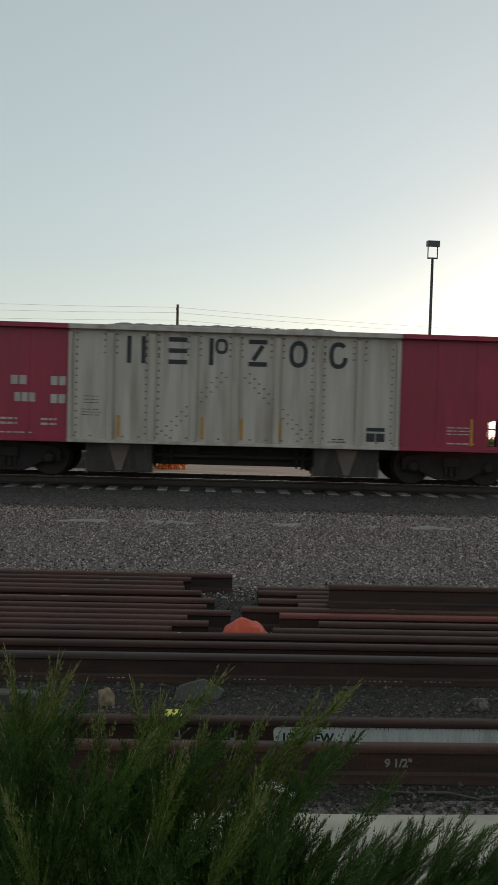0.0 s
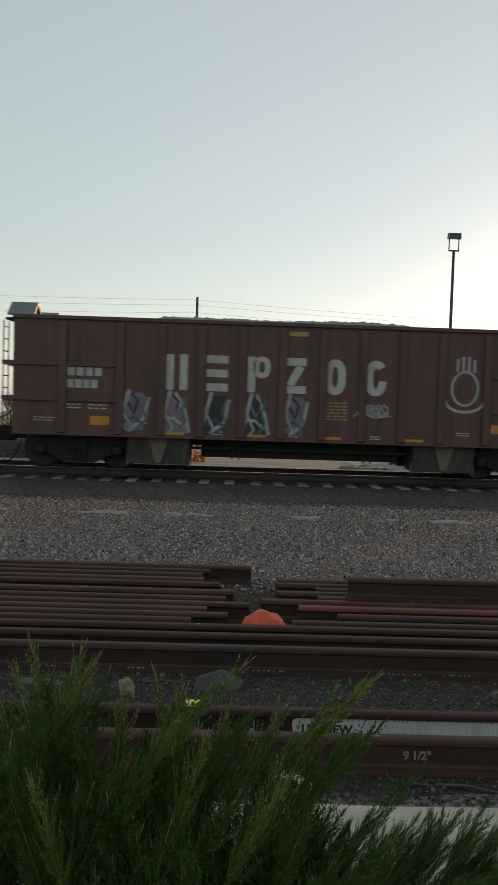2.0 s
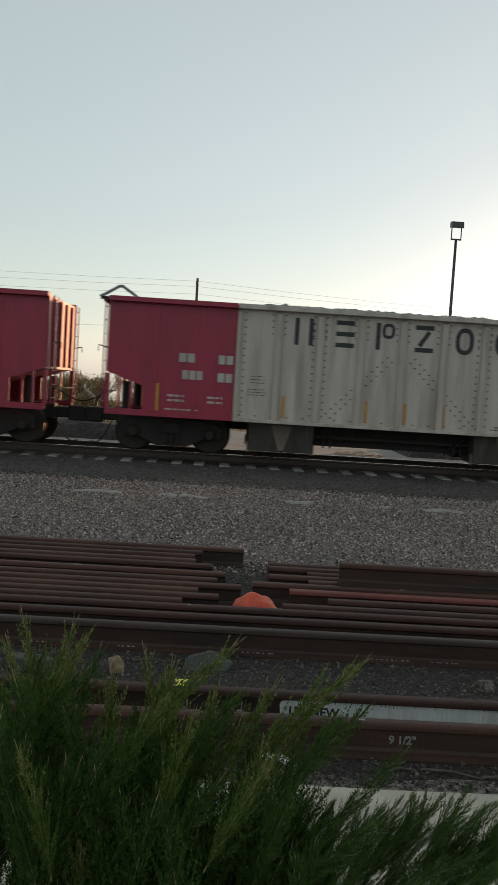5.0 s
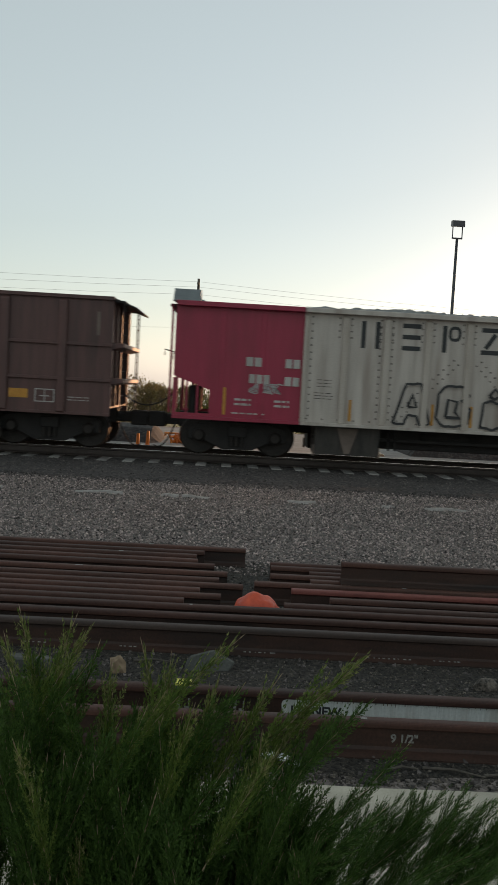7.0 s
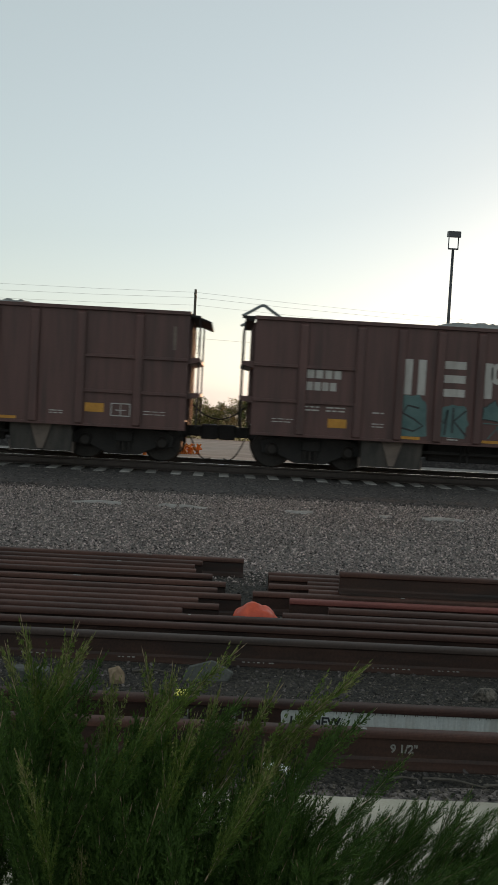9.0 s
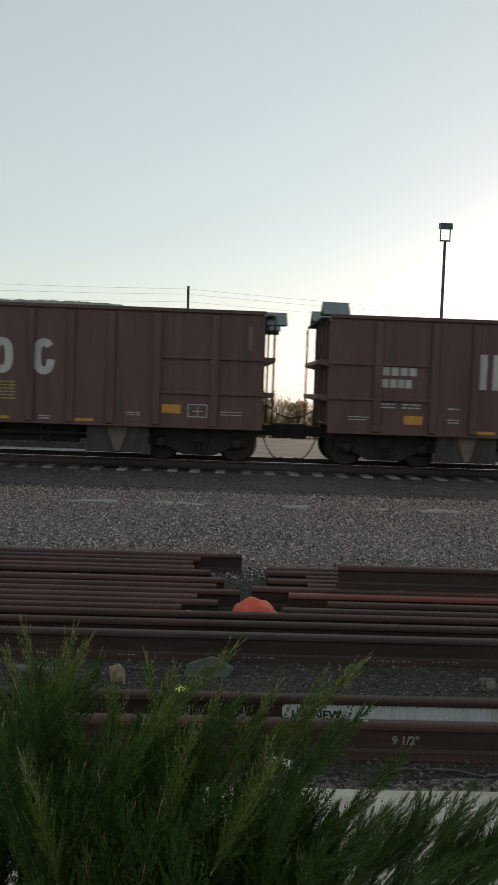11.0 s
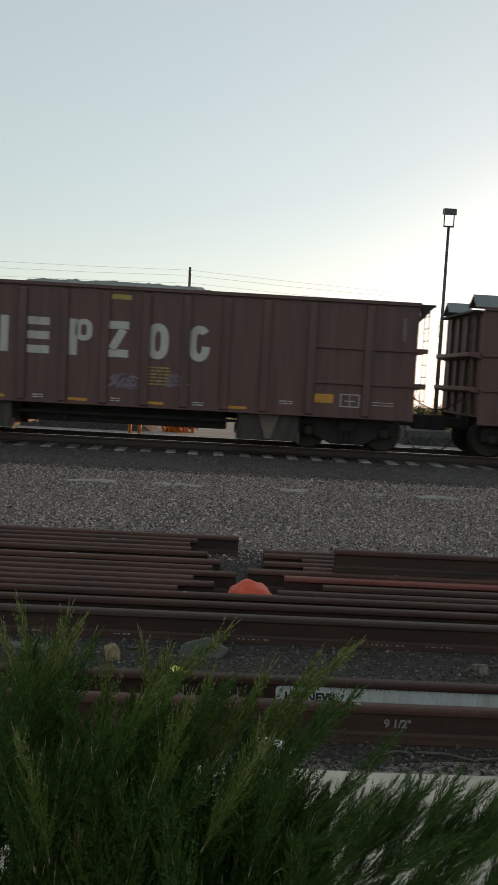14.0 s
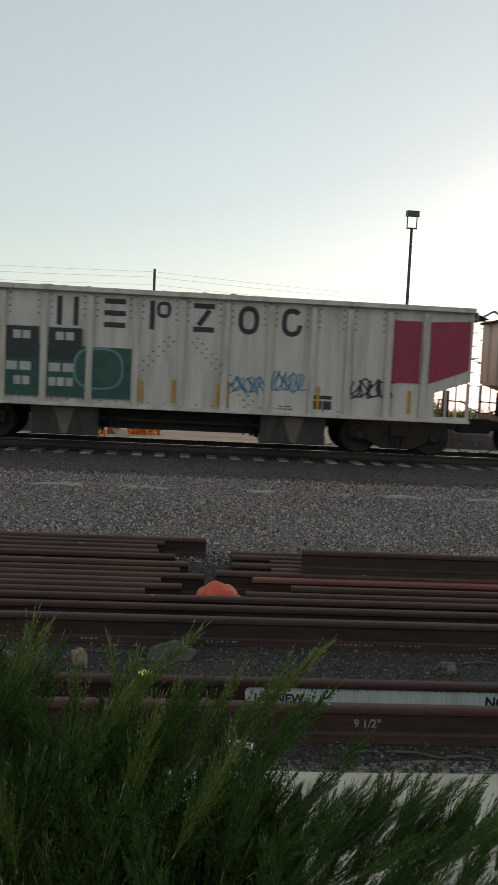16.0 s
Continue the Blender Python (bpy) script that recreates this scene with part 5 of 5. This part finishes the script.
part("clip_body", bm, M_DBLUE, clip)
bm = bmesh.new()
box(bm, -0.044, 0.044, -0.048, 0.043, 0.004, 0.014)
part("yellow_cap", bm, M_YBOX, clip, "yellow plastic cap", 0.003)
bm = bmesh.new()
for i in range(7):
    a = i / 6
    box(bm, -0.1 + a * 0.18, -0.06 + a * 0.18, -0.03, 0.03, 0.012 + 0.03 * math.sin(a * 3), 0.02 + 0.03 * math.sin(a * 3))
thing("plastic_scrap", bm, M_RAILPALE, "crumpled pale plastic scrap on the gravel", "litter", at=pose(0.33, 4.08, 0.0, 0, 8, -14))
for x, y, a, ln in ((1.2, 4.05, -14, 0.3), (1.45, 4.02, -4, 0.22), (0.95, 4.06, 12, 0.16), (-0.4, 5.5, 5, 0.25), (2.0, 5.45, 8, 0.3)):
    bm = bmesh.new()
    tube(bm, [(-ln / 2, 0, 0.012), (0, 0.01, 0.022), (ln / 2, -0.004, 0.012)], 0.008, 6, 0.004)
    thing("stick", bm, M_POLEW, "dry broken stick on the gravel", "stick", "sticks on the gravel", at=pose(x, y, 0, 0, 0, a))
for a, b in ((-2.36, -1.6), (-1.0, -0.72), (-0.68, -0.23), (1.01, 1.46), (2.52, 2.72), (3.20, 3.88), (4.6, 5.3), (-5.0, -4.4), (-3.9, -3.5), (6.2, 6.8)):
    bm = bmesh.new()
    n = 6
    half = [0.012 + 0.03 * math.sin(math.pi * (i + 0.4) / (n + 0.8)) * (0.7 + 0.4 * math.sin(i * 2.1 + a)) for i in range(n + 1)]
    mid = [0.05 * math.sin(i * 1.1 + b) for i in range(n + 1)]
    lo = [(a + (b - a) * i / n, mid[i] - half[i]) for i in range(n + 1)]
    hi = [(a + (b - a) * i / n, mid[i] + half[i]) for i in range(n, -1, -1)]
    va = [bm.verts.new((p[0], p[1], 0.034 + 0.01 * math.sin(p[0] * 5 + a))) for p in lo + hi]
    vb = [bm.verts.new((p[0], p[1] * 1.3, -0.02)) for p in lo + hi]
    bm.faces.new(va)
    for i in range(len(va)):
        j = (i + 1) % len(va)
        bm.faces.new((va[j], va[i], vb[i], vb[j]))
    thing("buried_plank", bm, M_PLANK, "pale grey plank edge half buried in the gravel", "plank", "half-buried planks", at=pose(0, 13.58, 0))
# orange mesh heap behind the track
bm = bmesh.new()
rr = random.Random(5)
for i in range(40):
    x, y = rr.uniform(-0.45, 0.45), rr.uniform(-0.2, 0.2)
    tube(bm, [(x, y, 0.0), (x + rr.uniform(-0.15, 0.15), y, rr.uniform(0.12, 0.32)), (x + rr.uniform(-0.35, 0.35), y + 0.1, rr.uniform(0, 0.3))], 0.026, 4)
thing("snow_fence", bm, M_FENCE, "collapsed orange plastic fence lying behind the track", "fence", at=pose(-1.2, 25.2, 0))


rr = random.Random(31)
for k in range(11):
    lump("concrete_rubble", 3.9 + rr.gauss(0, 0.42), 24.6 + rr.uniform(-0.25, 0.25), 0.03, rr.uniform(0.1, 0.24), rr.uniform(0.1, 0.18), rr.uniform(0.06, 0.13), M_CONC, "pale broken concrete lump behind the track", "rubble", 40 + k, 0.5, 2, rr.uniform(0, 180), "rubble behind the track")
for x, h in ((-2.47, 0.34), (-2.2, 0.42)):
    bm = bmesh.new()
    tube(bm, [(0, 0, 0), (0, 0, 0.03)], 0.09, 8)
    tube(bm, [(0, 0, 0.03), (0.01, 0, h)], 0.055, 8, 0.04)
    thing("marker_post", bm, M_FENCE, "short orange plastic marker post behind the track", "marker post", "marker posts", at=pose(x, 23.6, 0))

# ---- lamp, utility pole, wires ----
lampm = base("yard_lamp", pose(11.29, 45.0, -1.8), "tall dark steel yard floodlight pole", "street lamp")
bm = bmesh.new()
tube(bm, [(0, 0, 0), (0, 0, 5), (0, 0, 11.75)], 0.12, 12, 0.07)
part("pole", bm, M_POLEM, lampm, smooth=True)
bm = bmesh.new()
box(bm, -0.27, 0.27, -0.04, 0.04, 11.75, 11.82)
for s in (-1, 1):
    box(bm, s * 0.25 - 0.02, s * 0.25 + 0.02, -0.04, 0.04, 11.82, 12.42)
part("bracket", bm, M_POLEM, lampm)
bm = bmesh.new()
prism_x(bm, [(-0.3, 12.32), (0.25, 12.42), (0.2, 12.72), (-0.25, 12.66)], -0.31, 0.31)
part("floodlight", bm, M_POLEM, lampm, "dark floodlight housing", 0.02)
up = base("utility_pole", pose(-2.62, 60.0, -4.05), "weathered wooden utility pole with wires", "utility pole")
bm = bmesh.new()
tube(bm, [(0, 0, 0), (0.03, 0, 6), (0.0, 0, 12.95)], 0.15, 10, 0.085)
part("pole", bm, M_POLEW, up, smooth=True)
bm = bmesh.new()
box(bm, -0.06, 0.06, -0.9, 0.9, 12.5, 12.6)
part("crossarm", bm, M_POLEW, up)
bm = bmesh.new()
for k in range(3):
    tube(bm, [(0.3 + 0.12 * math.cos(a), 0.05 * k, 9.5 - 0.8 * k * 0.3 + 0.5 * math.sin(a)) for a in (math.tau * j / 10 for j in range(11))], 0.012, 4)
part("wire_coil", bm, M_POLEM, up)
for z, y, zl, zr in ((12.75, 0, 13.4, 11.7), (12.3, -0.8, 12.7, 11.4), (11.95, 0.8, 12.2, 11.1), (9.6, 0, 9.2, 9.9)):
    bm = bmesh.new()
    for xe, ze in ((-45, zl), (45, zr)):
        tube(bm, [(xe * t, y, z + (ze - z) * t - 1.2 * 4 * t * (1 - t) * 0.35) for t in (0, 0.15, 0.3, 0.5, 0.7, 0.85, 1)], 0.006, 4)
    part("wire", bm, M_POLEM, up)


# ---- far trees and scrub ----
def leaf_cloud(rnd, centres, count, spread, size):
    verts, faces = [], []
    for _ in range(count):
        c = rnd.choice(centres)
        p = Vector(c) + Vector((rnd.gauss(0, 1), rnd.gauss(0, 1), rnd.gauss(0, 0.8))) * spread
        u = Vector((rnd.uniform(-1, 1), rnd.uniform(-1, 1), rnd.uniform(-1, 1))).normalized()
        w = u.cross(Vector((rnd.uniform(-1, 1), rnd.uniform(-1, 1), rnd.uniform(-1, 1)))).normalized()
        s = size * rnd.uniform(0.6, 1.4)
        k = len(verts)
        verts += [p - u * s, p + w * s * 0.6, p + u * s, p - w * s * 0.6]
        faces.append((k, k + 1, k + 2, k + 3))
    return verts, faces


def make_tree(seed, height, leaves, material, label):
    rnd = random.Random(seed)
    tree = base("tree", pose(0, 80, -5.2), label, "tree", "trees behind the yard")
    bm = bmesh.new()
    tube(bm, [(0, 0, 0), (0.1, 0, height * 0.25), (0.0, 0.05, height * 0.5), (0.1, 0, height * 0.8)], 0.16, 8, 0.05)
    ends = []
    for i in range(15):
        a, h0 = rnd.uniform(0, 6.28), height * rnd.uniform(0.2, 0.7)
        ln = height * rnd.uniform(0.25, 0.45) * (1.15 - h0 / height)
        up_ = rnd.uniform(0.5, 1.2)
        p0 = Vector((0, 0, h0))
        p2 = p0 + Vector((math.cos(a) * ln, math.sin(a) * ln, ln * up_))
        p1 = (p0 + p2) / 2 + Vector((0, 0, -0.06 * ln))
        tube(bm, [p0, p1, p2], 0.06, 5, 0.015)
        ends.append(p2)
        for j in range(7):
            t = rnd.uniform(0.35, 1)
            q = p0.lerp(p2, t)
            e = q + Vector((rnd.uniform(-1, 1), rnd.uniform(-1, 1), rnd.uniform(0.2, 1.2))) * height * 0.11
            tube(bm, [q, (q + e) / 2 + Vector((0, 0, 0.02)), e], 0.02, 4, 0.006)
            ends.append(e)
            for _ in range(3):
                f = e + Vector((rnd.uniform(-1, 1), rnd.uniform(-1, 1), rnd.uniform(0, 1))) * height * 0.06
                tube(bm, [e, f], 0.009, 3, 0.004)
                ends.append(f)
    part("trunk", bm, M_BARK, tree)
    v, f = leaf_cloud(rnd, ends, leaves, height * 0.028, 0.075)
    crown = new("crown", soup("crown", v, f, material))
    crown.parent = tree
    return tree


protos = [make_tree(1, 6.2, 2600, M_TREELEAF, "half-bare autumn tree with brownish leaves"), make_tree(2, 6.6, 1200, M_TREELEAF, "nearly bare tree with a few tan leaves"), make_tree(3, 5.8, 4200, M_TREEGREEN, "olive green leafy tree")]
rnd = random.Random(21)
for o, x in zip(protos, (-7.4, -11.5, 3.2)):
    o.matrix_basis = pose(x, 80, -4.5)
for i in range(84):
    x = -60 + i * 1.5 + rnd.uniform(-1.2, 1.2)
    y = rnd.uniform(74, 112)
    o = protos[rnd.randrange(3)]
    copy_thing(o, pose(x, y, -4.2 - (y - 75) * 0.010 - 1.4 * min(max((x - 3) / 9, 0), 1) + rnd.uniform(-0.8, 0.5), 0, 0, rnd.uniform(0, 360)))
v, f = [], []
rnd = random.Random(4)
cs = [(rnd.uniform(-60, 70), rnd.uniform(50, 72), 0) for _ in range(520)]
cs = [(x, y, -2.5 - (y - 50) * 0.12 + rnd.uniform(0, 2.0)) for x, y, _ in cs]
v, f = leaf_cloud(rnd, cs, 60000, 0.55, 0.1)
scrub = new("scrub", soup("scrub", v, f, M_TREEGREEN))
tagged(scrub, "olive and brown scrub on the slope behind the yard", "scrub", kind="stuff")


# ---- juniper shrub ----
def spray_mesh(seed, tip):
    """One juniper plume, one metre tall: a bare-tipped leader, forward-swept branchlets and their fine scaly cords."""
    rnd = random.Random(seed)
    verts, faces, slot = [], [], []
    up = Vector((0, 0, 1))

    def blade(p, d, ln, w, kind=0):
        d = d.normalized()
        s = d.cross(Vector((rnd.uniform(-1, 1), rnd.uniform(-1, 1), rnd.uniform(-1, 1)))).normalized() * w
        k = len(verts)
        verts.extend([p - s * 0.3, p + d * ln * 0.4 + s, p + d * ln, p + d * ln * 0.4 - s])
        faces.append((k, k + 1, k + 2, k + 3))
        slot.append(kind)

    bend = Vector((rnd.uniform(-0.2, 0.2), rnd.uniform(-0.2, 0.2), 0))

    def stem(t):
        return up * t + bend * t * t

    for i in range(20):
        a, b = stem(i / 20), stem((i + 1.3) / 20)
        blade(a, b - a, (b - a).length, 0.011 * (1.1 - 0.62 * i / 20), 1)
        blade(a, b - a, (b - a).length, 0.011 * (1.1 - 0.62 * i / 20), 1)
    n = 27
    for i in range(n):
        t = 0.03 + 0.85 * i / n
        a = 2.4 * i + rnd.uniform(-0.5, 0.5)
        ln = (0.40 * (1 - t) ** 0.75 + 0.035) * rnd.uniform(0.55, 1.2)
        out = Vector((math.cos(a), math.sin(a), 0))
        d0 = (out * rnd.uniform(0.5, 0.85) + up).normalized()
        flat = d0.cross(out.cross(up) + up * rnd.uniform(-0.4, 0.4)).normalized()
        m = max(3, int(ln / 0.027))
        for j in range(m + 1):
            f = j / m
            q = stem(t) + d0 * ln * f + up * 0.16 * ln * f * f
            e = (d0 + up * 0.32 * f).normalized()
            fresh = 2 if t > 0.5 and rnd.random() < 2 * t - 0.9 or t > 0.3 and f > 0.75 and i % 2 else 0
            blade(q, e, ln / m * 1.3, 0.0055, fresh)
            cord = (0.085 * (1 - f) + 0.022) * rnd.uniform(0.6, 1.25)
            for s in (-1, 1):
                g = (e + flat * s * rnd.uniform(0.4, 0.75) + d0.cross(flat) * rnd.uniform(-0.3, 0.3)).normalized()
                blade(q, g, cord, 0.0062, fresh)
                if cord > 0.045:
                    side = g.cross(Vector((rnd.uniform(-1, 1), rnd.uniform(-1, 1), 0.2))).normalized()
                    for w in (-1, 1):
                        blade(q + g * cord * rnd.uniform(0.25, 0.5), g + side * w * 0.6, cord * 0.5, 0.0055, fresh)
    me = soup("branch", verts, faces, tip)
    me.materials.append(M_TWIG)
    me.materials.append(M_SPROUT if tip is M_TIP else tip)
    me.polygons.foreach_set("material_index", slot)
    return me


SPRAYS = [spray_mesh(100 + i, M_LEAF) for i in range(6)]
TIPS = [spray_mesh(200 + i, M_TIP) for i in range(3)]
rnd = random.Random(9)


def shrub(label, root, spots, width=0.66):
    sh = base("juniper_shrub", pose(*root), label, "shrub", "junipers beside the kerb")
    r = Vector(root)
    bm = bmesh.new()
    for i in range(9):
        e = Vector(rnd.choice(spots)[0]) - r
        e.z *= 0.55
        tube(bm, [(0, 0, 0), (e.x * 0.3, e.y * 0.3, e.z * 0.5), (e.x * 0.8, e.y * 0.8, e.z)], 0.02, 6, 0.006)
    part("stem", bm, M_BARK, sh)
    for tip, lean, ln, kind in spots:
        d = Vector(lean).normalized()
        q = d.to_track_quat("Z", "Y")
        b = new("branch", rnd.choice(TIPS if kind else SPRAYS))
        b.parent = sh
        k = ln * (0.54 if kind else width)
        b.matrix_basis = Matrix.LocRotScale(Vector(tip) - d * ln - r, q, (k, k, ln))
    return sh


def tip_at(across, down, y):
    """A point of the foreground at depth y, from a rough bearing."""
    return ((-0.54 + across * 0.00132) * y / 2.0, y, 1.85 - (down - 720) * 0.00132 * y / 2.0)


big, low = [], []
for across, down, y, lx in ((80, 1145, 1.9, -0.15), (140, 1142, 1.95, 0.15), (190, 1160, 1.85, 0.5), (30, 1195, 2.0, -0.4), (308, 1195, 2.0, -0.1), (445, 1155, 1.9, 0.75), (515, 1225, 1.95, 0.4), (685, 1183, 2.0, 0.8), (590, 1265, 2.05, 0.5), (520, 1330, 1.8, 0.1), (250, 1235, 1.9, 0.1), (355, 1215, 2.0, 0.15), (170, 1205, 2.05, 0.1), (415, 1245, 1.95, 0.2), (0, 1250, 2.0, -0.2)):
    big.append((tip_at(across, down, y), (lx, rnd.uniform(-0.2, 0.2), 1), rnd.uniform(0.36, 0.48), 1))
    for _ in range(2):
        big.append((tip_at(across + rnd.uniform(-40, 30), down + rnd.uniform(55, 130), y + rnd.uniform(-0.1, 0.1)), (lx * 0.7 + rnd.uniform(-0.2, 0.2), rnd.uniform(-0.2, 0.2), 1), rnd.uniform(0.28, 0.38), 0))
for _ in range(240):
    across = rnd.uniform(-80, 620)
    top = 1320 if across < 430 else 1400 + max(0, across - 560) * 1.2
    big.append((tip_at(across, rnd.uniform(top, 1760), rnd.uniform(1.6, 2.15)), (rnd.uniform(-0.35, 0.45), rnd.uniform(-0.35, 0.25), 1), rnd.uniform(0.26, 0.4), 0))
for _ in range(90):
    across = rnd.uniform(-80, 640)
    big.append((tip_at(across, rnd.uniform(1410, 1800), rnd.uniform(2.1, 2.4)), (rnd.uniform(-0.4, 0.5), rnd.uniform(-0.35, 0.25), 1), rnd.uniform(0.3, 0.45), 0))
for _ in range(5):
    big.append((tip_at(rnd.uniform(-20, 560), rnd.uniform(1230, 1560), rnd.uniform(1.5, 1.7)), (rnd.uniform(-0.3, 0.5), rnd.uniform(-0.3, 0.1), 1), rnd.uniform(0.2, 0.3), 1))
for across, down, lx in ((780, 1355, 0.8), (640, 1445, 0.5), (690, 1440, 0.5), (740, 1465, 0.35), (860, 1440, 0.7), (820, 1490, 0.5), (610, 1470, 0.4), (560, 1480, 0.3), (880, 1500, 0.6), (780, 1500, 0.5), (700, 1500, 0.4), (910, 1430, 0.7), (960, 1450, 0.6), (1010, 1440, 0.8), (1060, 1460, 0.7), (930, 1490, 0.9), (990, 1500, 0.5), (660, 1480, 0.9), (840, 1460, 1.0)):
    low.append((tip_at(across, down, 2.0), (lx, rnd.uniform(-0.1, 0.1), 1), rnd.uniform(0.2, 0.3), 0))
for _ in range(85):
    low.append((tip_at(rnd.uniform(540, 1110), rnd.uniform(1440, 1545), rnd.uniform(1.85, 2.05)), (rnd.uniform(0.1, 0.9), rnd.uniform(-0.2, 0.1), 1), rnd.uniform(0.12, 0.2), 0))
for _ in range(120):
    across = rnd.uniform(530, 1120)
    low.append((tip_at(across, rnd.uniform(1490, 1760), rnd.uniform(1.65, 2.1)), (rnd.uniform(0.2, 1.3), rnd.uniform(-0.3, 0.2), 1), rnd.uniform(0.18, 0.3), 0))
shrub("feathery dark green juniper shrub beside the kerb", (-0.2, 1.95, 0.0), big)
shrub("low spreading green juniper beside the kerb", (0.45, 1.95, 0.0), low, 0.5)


# ---- loose stones ----
def stones(name, count, area, size, material, label, seed, skip=()):
    rs = np.random.RandomState(seed)
    octa = np.array([(1, 0, 0), (-1, 0, 0), (0, 1, 0), (0, -1, 0), (0, 0, 1), (0, 0, -1)], float)
    tri = np.array([(0, 2, 4), (2, 1, 4), (1, 3, 4), (3, 0, 4), (2, 0, 5), (1, 2, 5), (3, 1, 5), (0, 3, 5)])
    x0, x1, y0, y1 = area
    c = np.stack([rs.uniform(x0, x1, count), rs.uniform(y0, y1, count), np.zeros(count)], 1)
    keep = np.abs(c[:, 0]) < 0.36 * c[:, 1] + 0.9
    c = c[keep]
    n = len(c)
    s = size * rs.uniform(0.45, 1.4, (n, 1))
    v = octa[None] * rs.uniform(0.6, 1.25, (n, 6, 1)) * s[:, None] * np.array([1.0, 0.9, 0.62])
    q = rs.normal(size=(n, 4))
    q[:, 1:3] *= 0.5
    q /= np.linalg.norm(q, axis=1, keepdims=True)
    w, x, y, z = q.T
    R = np.stack([1 - 2 * (y * y + z * z), 2 * (x * y - w * z), 2 * (x * z + w * y), 2 * (x * y + w * z), 1 - 2 * (x * x + z * z), 2 * (y * z - w * x), 2 * (x * z - w * y), 2 * (y * z + w * x), 1 - 2 * (x * x + y * y)], 1).reshape(n, 3, 3)
    v = np.einsum("nij,nkj->nki", R, v) + c[:, None]
    v[:, :, 2] += s * 0.2
    faces = (tri[None] + 6 * np.arange(n)[:, None, None]).reshape(-1, 3)
    ob = new(name, soup(name, v.reshape(-1, 3).tolist(), faces.tolist(), material))
    return tagged(ob, label, "gravel", kind="stuff")


stones("gravel", 30000, (-4, 4, 3.9, 5.8), 0.0105, M_NSTONE, "loose grey gravel stones between the rails", 1)
stones("gravel", 64000, (-7, 7, 8.2, 15.5), 0.0175, M_STONE, "loose grey gravel stones in the yard", 2)
stones("gravel", 2600, (-4, 4, 3.9, 5.7), 0.017, M_DSTONE, "scattered dull stones between the rails", 7)
stones("gravel", 6000, (-4, 4, 5.9, 8.8), 0.018, M_NSTONE, "loose dusty stones under the rails", 5)
stones("ballast", 24000, (-10, 10, 15.2, 18.75), 0.028, M_DSTONE, "loose dark ballast stones beside the track", 3)


# ---- movement ----
CAR_LEN = 13.8
SHIFT = [(0.0, 0.09), (0.5, 0.14), (1.5, -0.05), (2.5, 0.02), (4.0, 0.14), (7.0, -0.05), (8.0, 0.0), (9.0, -0.05), (9.5, 0.0), (10.0, 0.02), (12.0, -0.26), (12.5, 0.17), (13.0, 0.27), (13.5, 0.26), (14.5, 0.08), (15.0, -0.1), (15.5, -0.13), (16.0, -0.09)]


def train_x(t):
    return -6.514 + 14.347 * t + 0.018 * t * t + float(np.interp(t, [a for a, _ in SHIFT], [b for _, b in SHIFT]))


def motions():
    steps = sorted({0.5 * k for k in range(33)} | {a for a, _ in SHIFT})
    for i, c in [*enumerate(CARS), *((-1 - k, a) for k, a in enumerate(UNSEEN_AHEAD))]:
        off = CAR_LEN * (0.5 - i)
        walk(c, [(t, pose(train_x(t) + off, TRACK_Y, RAIL_Z)) for t in steps])
        seen = [f / FPS for f in range(0, 16 * FPS + 1) if abs(train_x(f / FPS) + off) < 14]
        for tk in [o for o in c.children if seen and o.name.startswith("truck")]:
            for w in [o for o in tk.children if o.name.startswith("wheel_set")]:
                x = w.matrix_basis.translation.x
                a0 = math.degrees(train_x(seen[0]) / 0.425)
                rows = [(t, pose(x, 0, 0.425, 0, math.degrees(train_x(t) / 0.425) - a0, 0)) for t in seen]
                if seen[0] > 0:
                    rows.insert(0, (0.0, pose(x, 0, 0.425)))
                if seen[-1] < 16:
                    rows.append((16.0, rows[-1][1]))
                walk(w, rows)


motions()
